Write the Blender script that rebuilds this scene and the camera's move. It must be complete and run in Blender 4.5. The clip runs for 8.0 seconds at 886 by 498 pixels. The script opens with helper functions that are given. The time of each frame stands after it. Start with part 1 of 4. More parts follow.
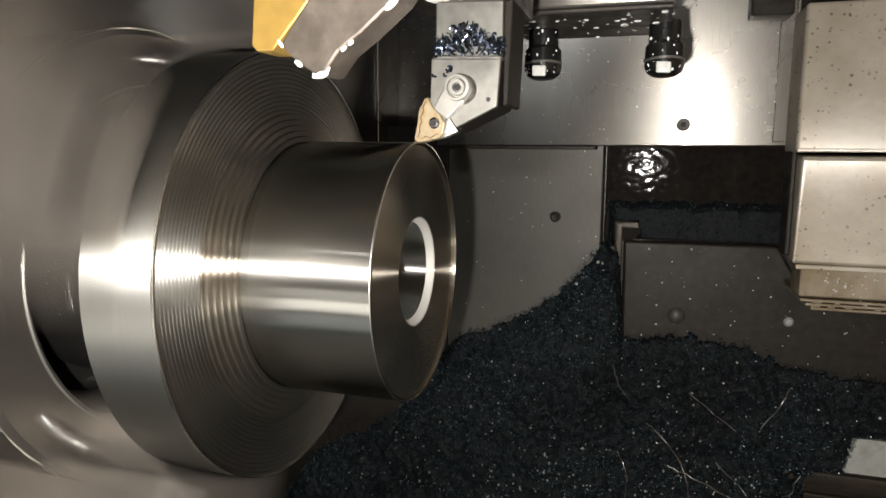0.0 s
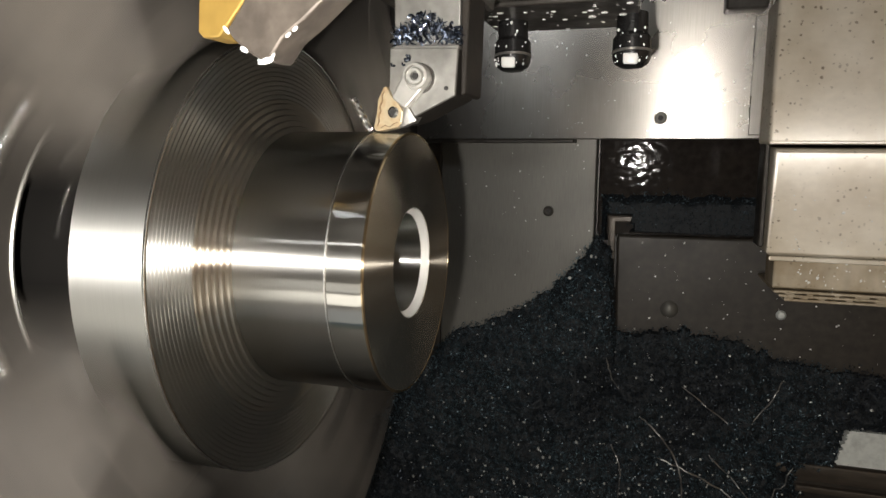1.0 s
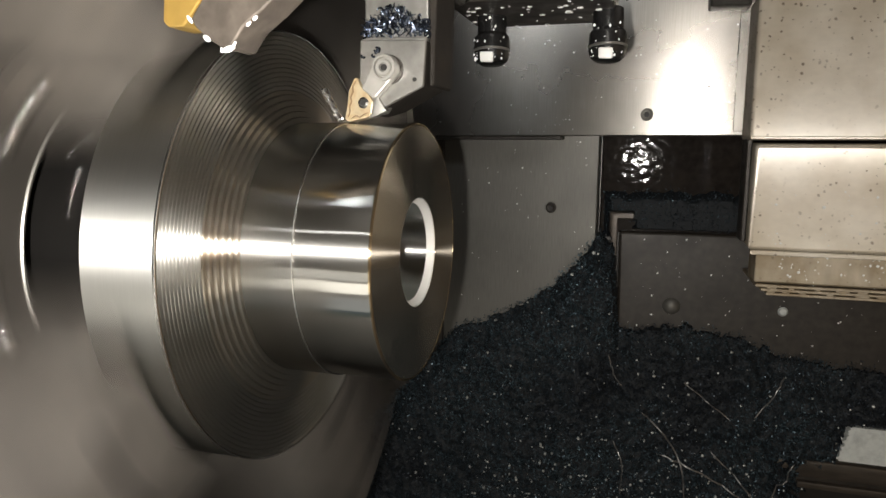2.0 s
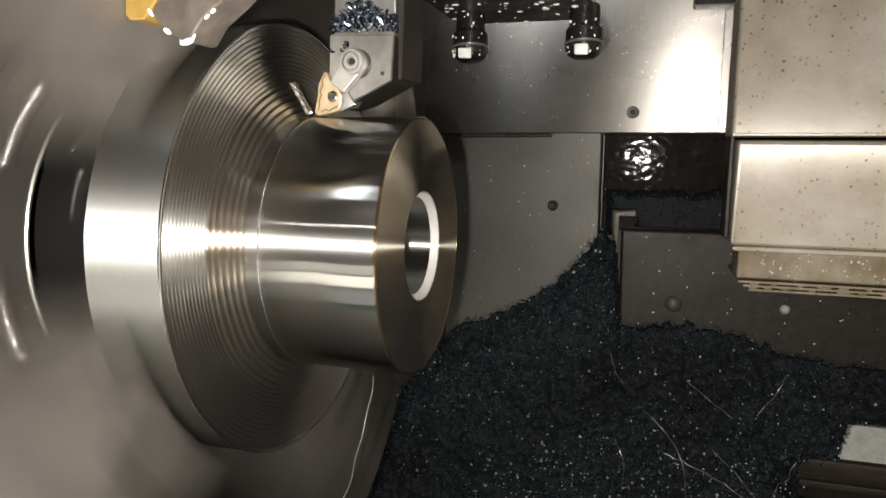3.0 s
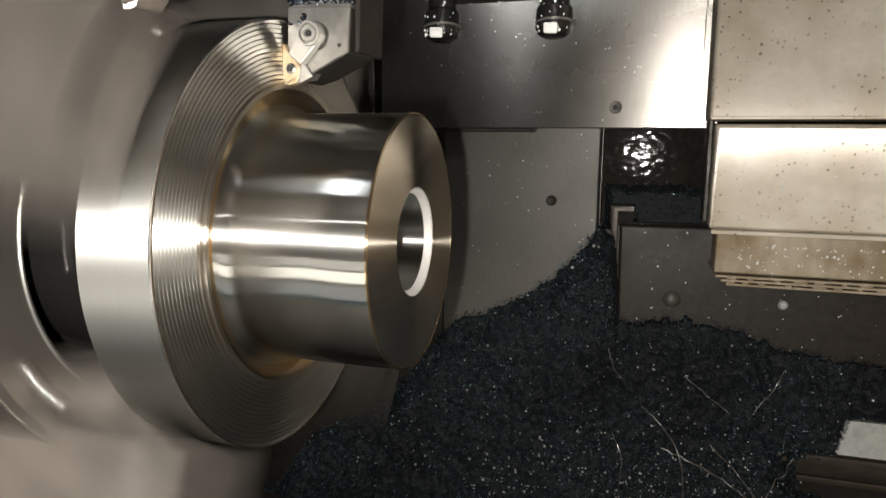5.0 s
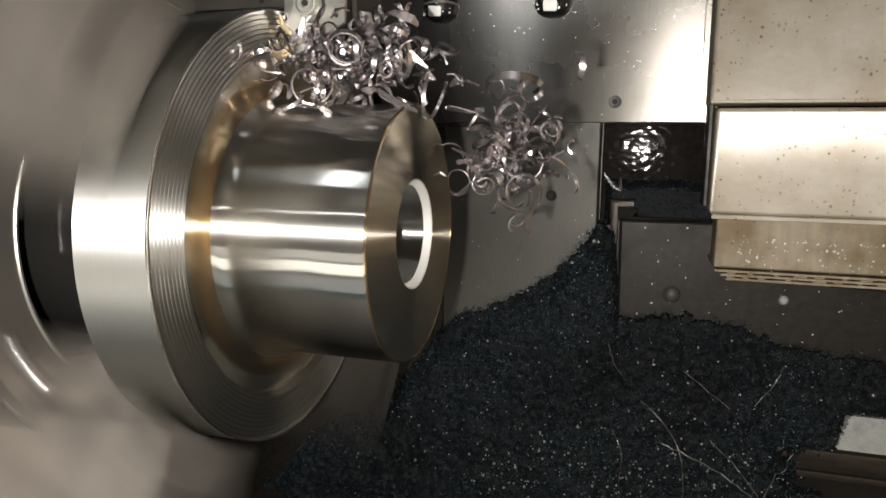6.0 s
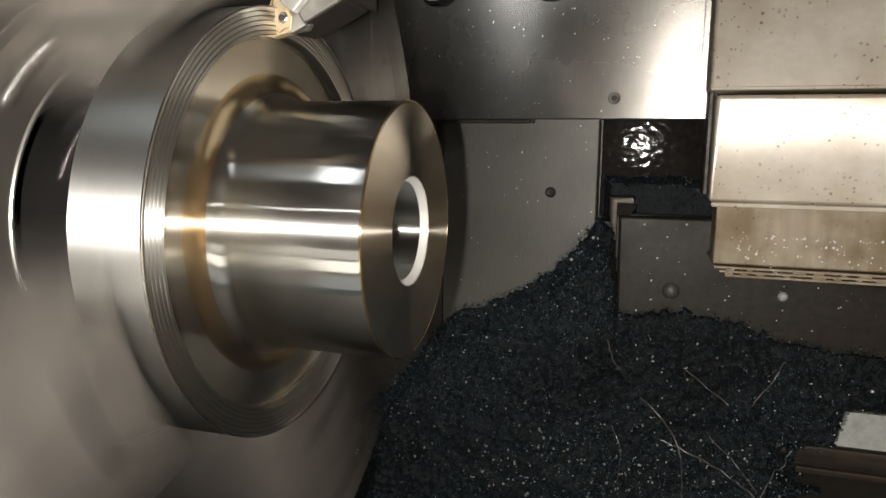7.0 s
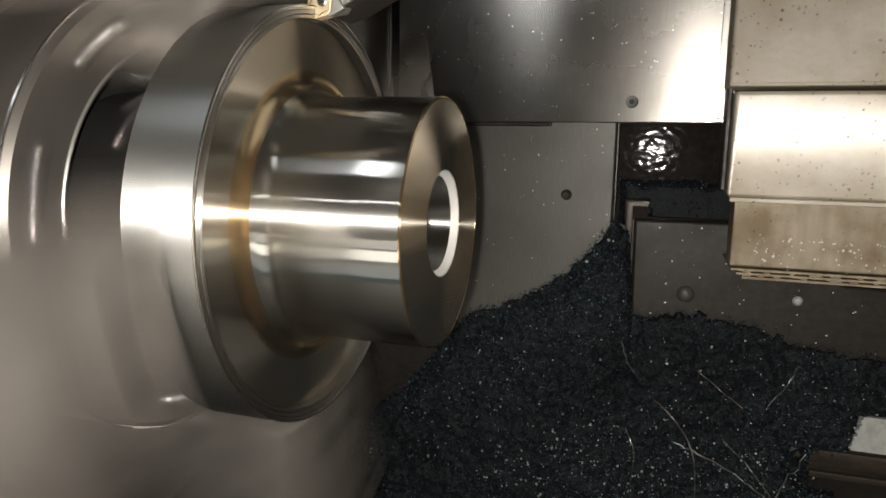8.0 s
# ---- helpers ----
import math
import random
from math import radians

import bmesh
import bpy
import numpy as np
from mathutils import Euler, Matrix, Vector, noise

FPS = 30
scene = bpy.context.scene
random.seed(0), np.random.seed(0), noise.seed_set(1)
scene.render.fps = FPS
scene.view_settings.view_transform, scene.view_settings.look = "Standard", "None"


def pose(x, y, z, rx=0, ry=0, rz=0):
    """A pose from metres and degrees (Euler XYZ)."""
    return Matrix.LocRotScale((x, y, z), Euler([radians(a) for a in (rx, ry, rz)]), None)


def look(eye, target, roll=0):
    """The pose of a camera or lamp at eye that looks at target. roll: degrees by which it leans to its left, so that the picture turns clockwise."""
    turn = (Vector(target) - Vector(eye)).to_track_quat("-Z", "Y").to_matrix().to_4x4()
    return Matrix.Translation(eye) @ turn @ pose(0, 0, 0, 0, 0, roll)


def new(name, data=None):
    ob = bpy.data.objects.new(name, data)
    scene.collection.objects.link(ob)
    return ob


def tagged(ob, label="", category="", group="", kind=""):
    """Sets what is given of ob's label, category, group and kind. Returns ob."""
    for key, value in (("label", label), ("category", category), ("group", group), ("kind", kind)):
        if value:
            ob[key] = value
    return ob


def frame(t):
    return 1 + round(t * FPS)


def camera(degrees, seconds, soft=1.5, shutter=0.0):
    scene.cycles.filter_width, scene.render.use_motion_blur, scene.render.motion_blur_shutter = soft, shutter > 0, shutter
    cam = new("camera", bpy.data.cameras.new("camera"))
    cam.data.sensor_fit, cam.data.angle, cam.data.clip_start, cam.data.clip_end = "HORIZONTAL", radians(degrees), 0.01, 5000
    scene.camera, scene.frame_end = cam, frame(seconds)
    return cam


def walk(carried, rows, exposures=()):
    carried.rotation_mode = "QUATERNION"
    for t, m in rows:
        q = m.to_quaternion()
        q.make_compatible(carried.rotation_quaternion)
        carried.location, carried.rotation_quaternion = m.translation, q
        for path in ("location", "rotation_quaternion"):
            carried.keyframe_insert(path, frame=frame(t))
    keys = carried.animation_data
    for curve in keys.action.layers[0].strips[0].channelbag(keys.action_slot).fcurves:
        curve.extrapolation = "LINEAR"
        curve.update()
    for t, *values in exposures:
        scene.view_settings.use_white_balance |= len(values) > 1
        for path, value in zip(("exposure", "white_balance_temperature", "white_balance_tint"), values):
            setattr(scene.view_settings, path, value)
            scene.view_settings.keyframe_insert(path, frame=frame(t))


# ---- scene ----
TILT = pose(0, 0, 0, -50)          # slant of the lathe bed; machine axes: x spindle, y into the bed, z cross slide
cam = camera(66.86, 8.0, 1.5, 0.25)
PATH = [
    (0.0, 0.0812, -0.2331, 0.0432, 81.99, -0.45, 17.14),
    (0.5, 0.0801, -0.2321, 0.0411, 81.84, -0.34, 16.92),
    (1.0, 0.0796, -0.2316, 0.0408, 81.70, -0.37, 16.45),
    (1.5, 0.0794, -0.2332, 0.0394, 81.71, -0.40, 16.51),
    (3.0, 0.0773, -0.2349, 0.0350, 81.70, -0.46, 16.58),
    (3.5, 0.0795, -0.2354, 0.0347, 81.56, -0.45, 16.83),
    (4.0, 0.0801, -0.2383, 0.0340, 81.49, -0.48, 17.24),
    (4.5, 0.0804, -0.2349, 0.0368, 81.32, -0.59, 16.82),
    (6.0, 0.0799, -0.2327, 0.0338, 80.94, -0.54, 16.69),
    (6.5, 0.0819, -0.2313, 0.0352, 80.75, -0.21, 16.61),
    (7.0, 0.0816, -0.2322, 0.0338, 80.66, -0.48, 16.76),
    (7.5, 0.0808, -0.2397, 0.0316, 80.95, -1.00, 17.39),
    (8.0, 0.0755, -0.2425, 0.0298, 81.14, -1.00, 17.52),
]
walk(cam, [(t, TILT @ pose(*p)) for t, *p in PATH],
     exposures=[(0.0, -.04), (1.5, .0), (3.0, .11), (4.5, .15), (6.5, .17), (7.5, .17), (8.0, .08)])

# carriage: seconds, feed along the spindle, cross feed
FEED = [(0.0, 0.0, 0.0), (0.5, -.0067, .0001), (1.0, -.0133, .0002), (1.5, -.0201, .0003), (3.0, -.0412, .0004),
        (3.5, -.0469, .0007), (4.0, -.0508, .0022), (4.5, -.0540, .0055), (6.0, -.0560, .0163), (6.5, -.0557, .0198),
        (7.0, -.0557, .0228), (7.5, -.0553, .0262), (8.0, -.0556, .0283)]

# ---------------------------------------------------------------- light
world = bpy.data.worlds.new("world")
scene.world = world
world.use_nodes = True
sky = world.node_tree.nodes.new("ShaderNodeTexSky")
sky.sky_type, sky.sun_disc, sky.sun_elevation = "NISHITA", False, radians(35)
world.node_tree.links.new(sky.outputs[0], world.node_tree.nodes["Background"].inputs[0])
world.node_tree.nodes["Background"].inputs[1].default_value = 0.015


def lamp(name, kind, m, energy, colour, **settings):
    data = bpy.data.lights.new(name, kind)
    data.energy, data.color = energy, colour
    if kind == "AREA":
        data.shape, data.size, data.size_y = "RECTANGLE", settings["w"], settings["h"]
    else:
        data.shadow_soft_size = settings["r"]
    ob = new(name, data)
    ob.matrix_world = m
    return ob


# the hand lamp beside the lens, and the shop's light through the three panes of the front door
lamp("hand_lamp", "POINT", TILT @ pose(.0705, -.2500, .0265), 6.1, (1, .95, .885), r=.0025)
for z0, z1, watts in ((.352, .455, .26), (.228, .330, .62), (.085, .196, .13)):
    lamp("door_light", "AREA", look((-.15, -.527, (z0 + z1) / 2), (-.15, 0, (z0 + z1) / 2)), watts * 1.38, (1, .93, .80), w=1.49, h=z1 - z0)
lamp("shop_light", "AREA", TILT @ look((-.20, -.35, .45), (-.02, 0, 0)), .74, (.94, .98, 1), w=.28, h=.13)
# warm unseen lamp added at the tailstock end for gold reflections in the steel
lamp("warm_end_fill", "AREA", look((.693, -.28, .30), (0, -.28, .30)), .11, (1, .64, .30), w=.20, h=.34)
# the machine's strip lamp under the roof; added unseen fill at the tailstock end
lamp("strip_light", "AREA", look((.05, -.21, .62), (.05, -.21, 0)), .12, (1, .98, .94), w=1.0, h=.014)
lamp("tailstock_fill", "AREA", TILT @ look((.42, .15, .36), (-.03, 0, .03)), .14, (1, .96, .90), w=.36, h=.24)


# ---------------------------------------------------------------- materials
def material(name, colour, metal=0.0, rough=0.5, grain=0.0, size=300.0, stretch=(1, 1, 1), bump=0.0, stain=0.0,
             stain_size=14.0, stain_colour=None, aniso=0.0, marks=.3, flat=0.0, band=0.0, vary=0.0, island=False, specks=0.0, specular=.5, rough_vary=0.0, hot=0.0, feed=(.32, .82), film=0.0, stain_range=(.5, .75)):
    m = bpy.data.materials.new(name)
    m.use_nodes = True
    n, l = m.node_tree.nodes, m.node_tree.links
    b = n["Principled BSDF"]
    b.inputs["Metallic"].default_value, b.inputs["Roughness"].default_value = metal, rough
    b.inputs["Specular IOR Level"].default_value = specular
    co = n.new("ShaderNodeTexCoord")
    mp = n.new("ShaderNodeMapping")
    mp.inputs["Scale"].default_value = stretch
    l.new(co.outputs["Object"], mp.inputs[0])
    fine = n.new("ShaderNodeTexNoise")
    fine.inputs["Scale"].default_value, fine.inputs["Detail"].default_value = size, 4
    l.new(mp.outputs[0], fine.inputs["Vector"])
    wide = n.new("ShaderNodeTexNoise")
    wide.inputs["Scale"].default_value, wide.inputs["Detail"].default_value = stain_size, 6
    l.new(co.outputs["Object"], wide.inputs["Vector"])

    def mix(a, b_colour, fac, mode="MIX"):
        x = n.new("ShaderNodeMix")
        x.data_type, x.blend_type = "RGBA", mode
        for socket, value in ((x.inputs[0], fac), (x.inputs[6], a), (x.inputs[7], b_colour)):
            if isinstance(value, (int, float)):
                socket.default_value = value
            elif isinstance(value, tuple):
                socket.default_value = (*value[:3], 1)
            else:
                l.new(value, socket)
        return x.outputs[2]

    def ramp(value, lo, hi, a=0.0, c=1.0):
        r = n.new("ShaderNodeMapRange")
        l.new(value, r.inputs[0])
        for k, v in enumerate((lo, hi, a, c)):
            r.inputs[k + 1].default_value = v
        return r.outputs[0]

    dark = tuple(c * (1 - grain) for c in colour)
    light = tuple(min(1, c * (1 + grain)) for c in colour)
    out = mix(dark, light, ramp(fine.outputs[0], .3, .7))
    if stain:
        out = mix(out, stain_colour or tuple(c * .45 for c in colour), ramp(wide.outputs[0], *stain_range, 0, stain))
    if specks:
        v = n.new("ShaderNodeTexVoronoi")
        v.inputs["Scale"].default_value = 270
        wob = n.new("ShaderNodeVectorMath")
        wob.operation = "MULTIPLY_ADD"
        l.new(fine.outputs["Color"], wob.inputs[0])
        wob.inputs[1].default_value = (.004, .004, .004)
        l.new(co.outputs["Object"], wob.inputs[2])
        l.new(wob.outputs[0], v.inputs["Vector"])
        grow = n.new("ShaderNodeSeparateColor")
        l.new(v.outputs["Color"], grow.inputs[0])
        big = ramp(grow.outputs[0], .30, 1, -.06, .25)
        less = n.new("ShaderNodeMath")
        less.operation = "SUBTRACT"
        l.new(v.outputs["Distance"], less.inputs[0])
        l.new(big, less.inputs[1])
        near = ramp(less.outputs[0], -.04, .12, 1, 0)
        patch = ramp(wide.outputs[0], .41, .56, .10 * specks, specks)
        x = n.new("ShaderNodeMath")
        x.operation = "MULTIPLY"
        l.new(near, x.inputs[0])
        l.new(patch, x.inputs[1])
        out = mix(out, (colour[0] * .30, colour[1] * .25, colour[2] * .19), x.outputs[0])
        speck = x.outputs[0]
    if vary:
        info = n.new("ShaderNodeNewGeometry") if island else n.new("ShaderNodeObjectInfo")
        r = info.outputs["Random Per Island" if island else "Random"]
        out = mix(out, ramp(r, 0, 1, 1 - vary, 1 + vary), 1.0, "MULTIPLY")
    l.new(out, b.inputs["Base Color"])
    if rough_vary:
        l.new(ramp(wide.outputs[0], .35, .7, rough - rough_vary, rough + rough_vary), b.inputs["Roughness"])
    if aniso:
        tan = n.new("ShaderNodeTangent")
        tan.direction_type, tan.axis = "RADIAL", "X"
        gl = n.new("ShaderNodeBsdfAnisotropic")
        gl.distribution = "BECKMANN"
        gl.inputs["Roughness"].default_value, gl.inputs["Anisotropy"].default_value = rough, aniso
        l.new(tan.outputs[0], gl.inputs["Tangent"])
        l.new(out, gl.inputs["Color"])
        # feed marks: a second lobe, long across the marks
        ridges = n.new("ShaderNodeBsdfAnisotropic")
        ridges.distribution = "GGX"
        ridges.inputs["Roughness"].default_value, ridges.inputs["Anisotropy"].default_value = feed
        l.new(tan.outputs[0], ridges.inputs["Tangent"])
        l.new(out, ridges.inputs["Color"])
        both = n.new("ShaderNodeMixShader")
        both.inputs[0].default_value = marks
        l.new(gl.outputs[0], both.inputs[1])
        l.new(ridges.outputs[0], both.inputs[2])
        l.new(both.outputs[0], n["Material Output"].inputs[0])
        if film:
            # thin dull film of coolant on the steel
            oil = n.new("ShaderNodeBsdfDiffuse")
            oil.inputs["Color"].default_value = (.47, .47, .42, 1)
            wet = n.new("ShaderNodeMixShader")
            wet.inputs[0].default_value = film
            l.new(both.outputs[0], wet.inputs[1])
            l.new(oil.outputs[0], wet.inputs[2])
            l.new(wet.outputs[0], n["Material Output"].inputs[0])
    if flat:
        tan = n.new("ShaderNodeTangent")
        tan.direction_type, tan.uv_map = "UV_MAP", "flat"
        b.inputs["Anisotropic"].default_value = flat
        l.new(tan.outputs[0], b.inputs["Tangent"])
        if hot:
            # polished share of the brushed sheet: a tighter lobe, long up and down
            gl = n.new("ShaderNodeBsdfAnisotropic")
            gl.inputs["Roughness"].default_value, gl.inputs["Anisotropy"].default_value = .23, -.46
            l.new(out, gl.inputs["Color"])
            l.new(tan.outputs[0], gl.inputs["Tangent"])
            both = n.new("ShaderNodeMixShader")
            both.inputs[0].default_value = hot
            l.new(b.outputs[0], both.inputs[1])
            l.new(gl.outputs[0], both.inputs[2])
            l.new(both.outputs[0], n["Material Output"].inputs[0])
        if band:
            gl = n.new("ShaderNodeBsdfAnisotropic")
            gl.inputs["Roughness"].default_value, gl.inputs["Anisotropy"].default_value = .38, -.77
            sheen = mix((.92, .89, .84), (.46, .38, .27), ramp(wide.outputs[0], *stain_range, 0, stain))
            l.new(mix(sheen, (.22, .19, .16), speck), gl.inputs["Color"])
            l.new(tan.outputs[0], gl.inputs["Tangent"])
            both = n.new("ShaderNodeMixShader")
            both.inputs[0].default_value = band
            l.new(b.outputs[0], both.inputs[1])
            l.new(gl.outputs[0], both.inputs[2])
            l.new(both.outputs[0], n["Material Output"].inputs[0])
    if bump:
        bp = n.new("ShaderNodeBump")
        bp.inputs["Strength"].default_value, bp.inputs["Distance"].default_value = bump, .0004
        l.new(fine.outputs[0], bp.inputs["Height"])
        l.new(bp.outputs[0], b.inputs["Normal"])
    return m


M = dict(
    turned=material("turned_steel", (.66, .66, .64), 1, .18, .05, 500, (6, .5, .5), .0, aniso=.74, marks=.42, feed=(.42, .80)),
    flange=material("turned_flange_steel", (.66, .665, .64), 1, .42, .08, 400, (8, .4, .4), .0, aniso=.35, marks=.72, feed=(.52, .70), film=.006),
    stock=material("rough_turned_steel", (.56, .55, .525), 1, .31, .10, 400, (8, .4, .4), .05, .25, 30, (.44, .35, .22), aniso=.60, marks=.45, feed=(.44, .72), film=.012),
    # brown of the mirrored way covers is put into this base colour
    face=material("brown_faced_steel", (.62, .56, .47), 1, .20, .05, 500, aniso=.55, marks=.12, film=.024),
    fresh=material("finished_steel", (.70, .695, .665), 1, .145, .03, 500, aniso=.76, marks=.34, feed=(.40, .82)),
    # warm base and stain stand in for the way covers mirrored here
    faced=material("faced_flange_steel", (.64, .595, .51), 1, .165, .05, 500, (8, .4, .4), 0, .5, 45, (.62, .54, .41), aniso=.70, marks=.26, film=.014),
    # golden sheen painted into the base colour, for root fillet and rim edge
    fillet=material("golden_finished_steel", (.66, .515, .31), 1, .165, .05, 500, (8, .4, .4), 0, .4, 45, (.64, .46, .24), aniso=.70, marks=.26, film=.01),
    tinted=material("heat_tinted_steel", (.53, .49, .43), 1, .30, .10, 400, (8, .4, .4), .0, .35, 60, (.44, .32, .20), aniso=.65, film=.02),
    # bright metal beads stand in for lamp glints on drops and chips
    glint=material("glint_bead", (.92, .92, .90), 1, .55, .02, 100),
    chamfer=material("chamfered_steel", (.70, .69, .66), .6, .45, .05, 300),
    chuck=material("chuck_steel", (.150, .137, .122), .8, .36, .25, 60, (1, 1, 1), .1, .5, 25),
    jaw=material("jaw_steel", (.215, .196, .175), .75, .40, .3, 80, (1, 1, 1), .1, .4, 30),
    # near-black colour carries the shade inside recesses and sockets
    groove=material("shade_black", (.014, .013, .012), .2, .5, .2, 60),
    holder=material("tool_holder_steel", (.33, .322, .30), .8, .40, .14, 240, (1, 1, 1), .10, .5, 90, rough_vary=.10, stain_range=(.42, .68)),
    holder_dark=material("black_oxide_steel", (.040, .035, .030), .4, .42, .3, 160, (1, 1, 1), .08, .5, 70, rough_vary=.12),
    holder_mid=material("oily_tool_steel", (.14, .118, .098), .4, .45, .3, 160, (1, 1, 1), .1, .6, 120, stain_range=(.4, .65)),
    black=material("black_plastic", (.012, .012, .012), 0, .25, .3, 120),
    gold=material("coated_carbide", (.42, .345, .225), .35, .42, .2, 260, (1, 1, 1), .1, .7, 260, (.26, .17, .08), stain_range=(.45, .62)),
    gold_paint=material("gold_coated_insert", (.42, .27, .07), .5, .35, .1, 200, (1, 1, 1), .05),
    # dark brown strips for the chip-breaker lines
    brown_gold=material("brown_carbide_line", (.16, .10, .045), .2, .5, .2, 260),
    blackened=material("blackened_steel", (.017, .0145, .012), .0, .62, .3, 160, (1, 1, 1), .1, .5, 70, (.030, .022, .015), specular=.2),
    clamp=material("bead_blasted_steel", (.45, .44, .41), .7, .40, .08, 300, (1, 1, 1), .05, .3, 90),
    steel=material("screw_steel", (.55, .54, .52), 1, .25, .1, 200),
    panel=material("brushed_stainless", (.54, .51, .47), .96, .285, .10, 240, (5, 1, .12), .02, .65, 9, stain_range=(.38, .66), flat=.66, rough_vary=.04, hot=.34),
    plate=material("dull_stainless", (.155, .15, .135), .45, .48, .10, 240, (4, 1, .25), .03, .4, 10, flat=.3, rough_vary=.06),
    cover=material("way_cover_steel", (.80, .73, .62), .12, .40, .06, 200, (.6, 1, 1.2), .0, .75, 16, (.45, .36, .23), flat=.8, band=.36, specks=.95, rough_vary=.05, stain_range=(.40, .72)),
    cover_low=material("streaked_cover_steel", (.40, .335, .24), .2, .40, .20, 90, (1.6, 1, .25), .0, .9, 22, (.20, .14, .07), flat=.8, band=.18, specks=.6, rough_vary=.06, stain_range=(.38, .62)),
    block=material("oily_grey_casting", (.037, .031, .025), .1, .42, .3, 120, (1, 1, 1), .08, .7, 26, (.016, .013, .010), rough_vary=.1),
    bed=material("oily_bed_steel", (.036, .032, .028), .2, .35, .25, 90, (1, 1, 1), .1, .6, 15),
    rail=material("oily_rail_steel", (.085, .070, .056), .3, .30, .25, 110, (.3, 1, 1.5), .1, .7, 30, (.03, .025, .02)),
    tan=material("tan_enclosure_paint", (.30, .205, .11), .1, .45, .1, 60, (1, 1, 1), .03, .3, 6),
    wall=material("enclosure_paint", (.08, .075, .07), .1, .45, .1, 60, (1, 1, 1), .03, .4, 6),
    door=material("door_paint", (.20, .193, .178), .05, .45, .06, 60, (1, 1, 1), .03, .3, 6),
    wet=material("wet_black_steel", (.024, .020, .0175), .0, .06, .3, 150, (1, 1, 1), .0, .6, 40, (.034, .028, .022), specular=.09),
    chips=material("blue_black_chips", (.060, .092, .111), .6, .36, .2, 300, (1, 1, 1), 0, .85, 11, (.020, .022, .030), vary=.75, island=True, stain_range=(.42, .62)),
    # near-black sheet under the chips: shade between them put into colour
    mat=material("chip_gap_shade", (.005, .008, .011), .1, .7, .4, 300, (1, 1, 1), .6),
    blue=material("blue_chips", (.13, .155, .205), .95, .22, .2, 300, vary=.9, island=True),
    curl=material("fresh_chip", (.47, .435, .45), .95, .24, .2, 400, vary=.7),
    string=material("stringy_chip", (.33, .325, .315), .8, .38, .35, 900),
    # milky coolant; the lamp's glare on the drops is put into its white
    drop=material("coolant_drop", (.80, .80, .78), 0, .12, .02, 100),
    pale=material("pale_steel", (.78, .81, .78), .1, .3, .08, 160, (1, 1, 1), .1, .4, 120, stain_range=(.5, .7)),
)


# ---------------------------------------------------------------- mesh helpers
ORIGIN = {}


def mark(bm, degrees=32):
    limit = radians(degrees)
    for f in bm.faces:
        f.smooth = True
    for e in bm.edges:
        if len(e.link_faces) == 2:
            a, b = sorted(f.calc_area() for f in e.link_faces)
            if e.calc_face_angle(0) > limit or (e.calc_face_angle(0) > .02 and b > 15 * a and len(bm.faces) < 400):
                e.smooth = False


def mesh(name, bm, mat, origin=(0, 0, 0), extra=()):
    bmesh.ops.recalc_face_normals(bm, faces=bm.faces)
    mark(bm)
    if mat in ("panel", "plate", "cover", "cover_low"):
        uv = bm.loops.layers.uv.new("flat")
        for f in bm.faces:
            for lp in f.loops:
                p = (lp.vert.co.z + .3 * lp.vert.co.y, lp.vert.co.x + .2 * lp.vert.co.y)
                lp[uv].uv = p[::-1] if mat in ("cover", "cover_low") else p
    bmesh.ops.translate(bm, verts=bm.verts, vec=-Vector(origin))
    me = bpy.data.meshes.new(name)
    bm.to_mesh(me)
    bm.free()
    for m in (mat, *extra):
        me.materials.append(M[m])
    return me


def thing(name, origin, label, category, group="", kind="", bm=None, mat=None):
    """A top-level thing at a place in machine axes: an Empty, or a mesh where bm is given."""
    ob = new(name, mesh(name, bm, mat, origin) if bm else None)
    ob.matrix_world = TILT @ pose(*origin)
    ORIGIN[ob] = origin
    return tagged(ob, label, category, group, kind)


def part(name, bm, mat, parent, label=""):
    ob = new(name, mesh(name, bm, mat, ORIGIN[parent]))
    ob.parent = parent
    ORIGIN[ob] = ORIGIN[parent]
    return tagged(ob, label, kind="stuff" if name == "coolant_spray" else "")


def lathe(profile, segs=128, closed=True):
    """Turns a profile of (x, radius) round the spindle axis."""
    bm = bmesh.new()
    rings = []
    for x, r in profile:
        rings.append([bm.verts.new((x, -r * math.cos(a), r * math.sin(a)))
                      for a in (2 * math.pi * k / segs for k in range(segs))])
    pairs = list(zip(rings, rings[1:])) + ([(rings[-1], rings[0])] if closed else [])
    for a, b in pairs:
        for k in range(segs):
            bm.faces.new((a[k], a[(k + 1) % segs], b[(k + 1) % segs], b[k]))
    return bm


def prism(poly, y0, y1, bevel=0.0, segs=2):
    """A polygon in (x, z) pulled from y0 to y1."""
    bm = bmesh.new()
    front = [bm.verts.new((x, y0, z)) for x, z in poly]
    back = [bm.verts.new((x, y1, z)) for x, z in poly]
    bm.faces.new(front)
    bm.faces.new(back[::-1])
    for k in range(len(poly)):
        j = (k + 1) % len(poly)
        bm.faces.new((front[k], back[k], back[j], front[j]))
    bmesh.ops.recalc_face_normals(bm, faces=bm.faces)
    if bevel:
        bmesh.ops.bevel(bm, geom=bm.edges[:], offset=bevel, segments=segs, profile=.5, affect="EDGES")
    return bm


def box(x0, x1, y0, y1, z0, z1, bevel=0.0, segs=2):
    return prism([(x0, z0), (x1, z0), (x1, z1), (x0, z1)], y0, y1, bevel, segs)


def join(*bms):
    out = bms[0]
    for b in bms[1:]:
        me = bpy.data.meshes.new("join")
        b.to_mesh(me)
        b.free()
        out.from_mesh(me)
        bpy.data.meshes.remove(me)
    return out


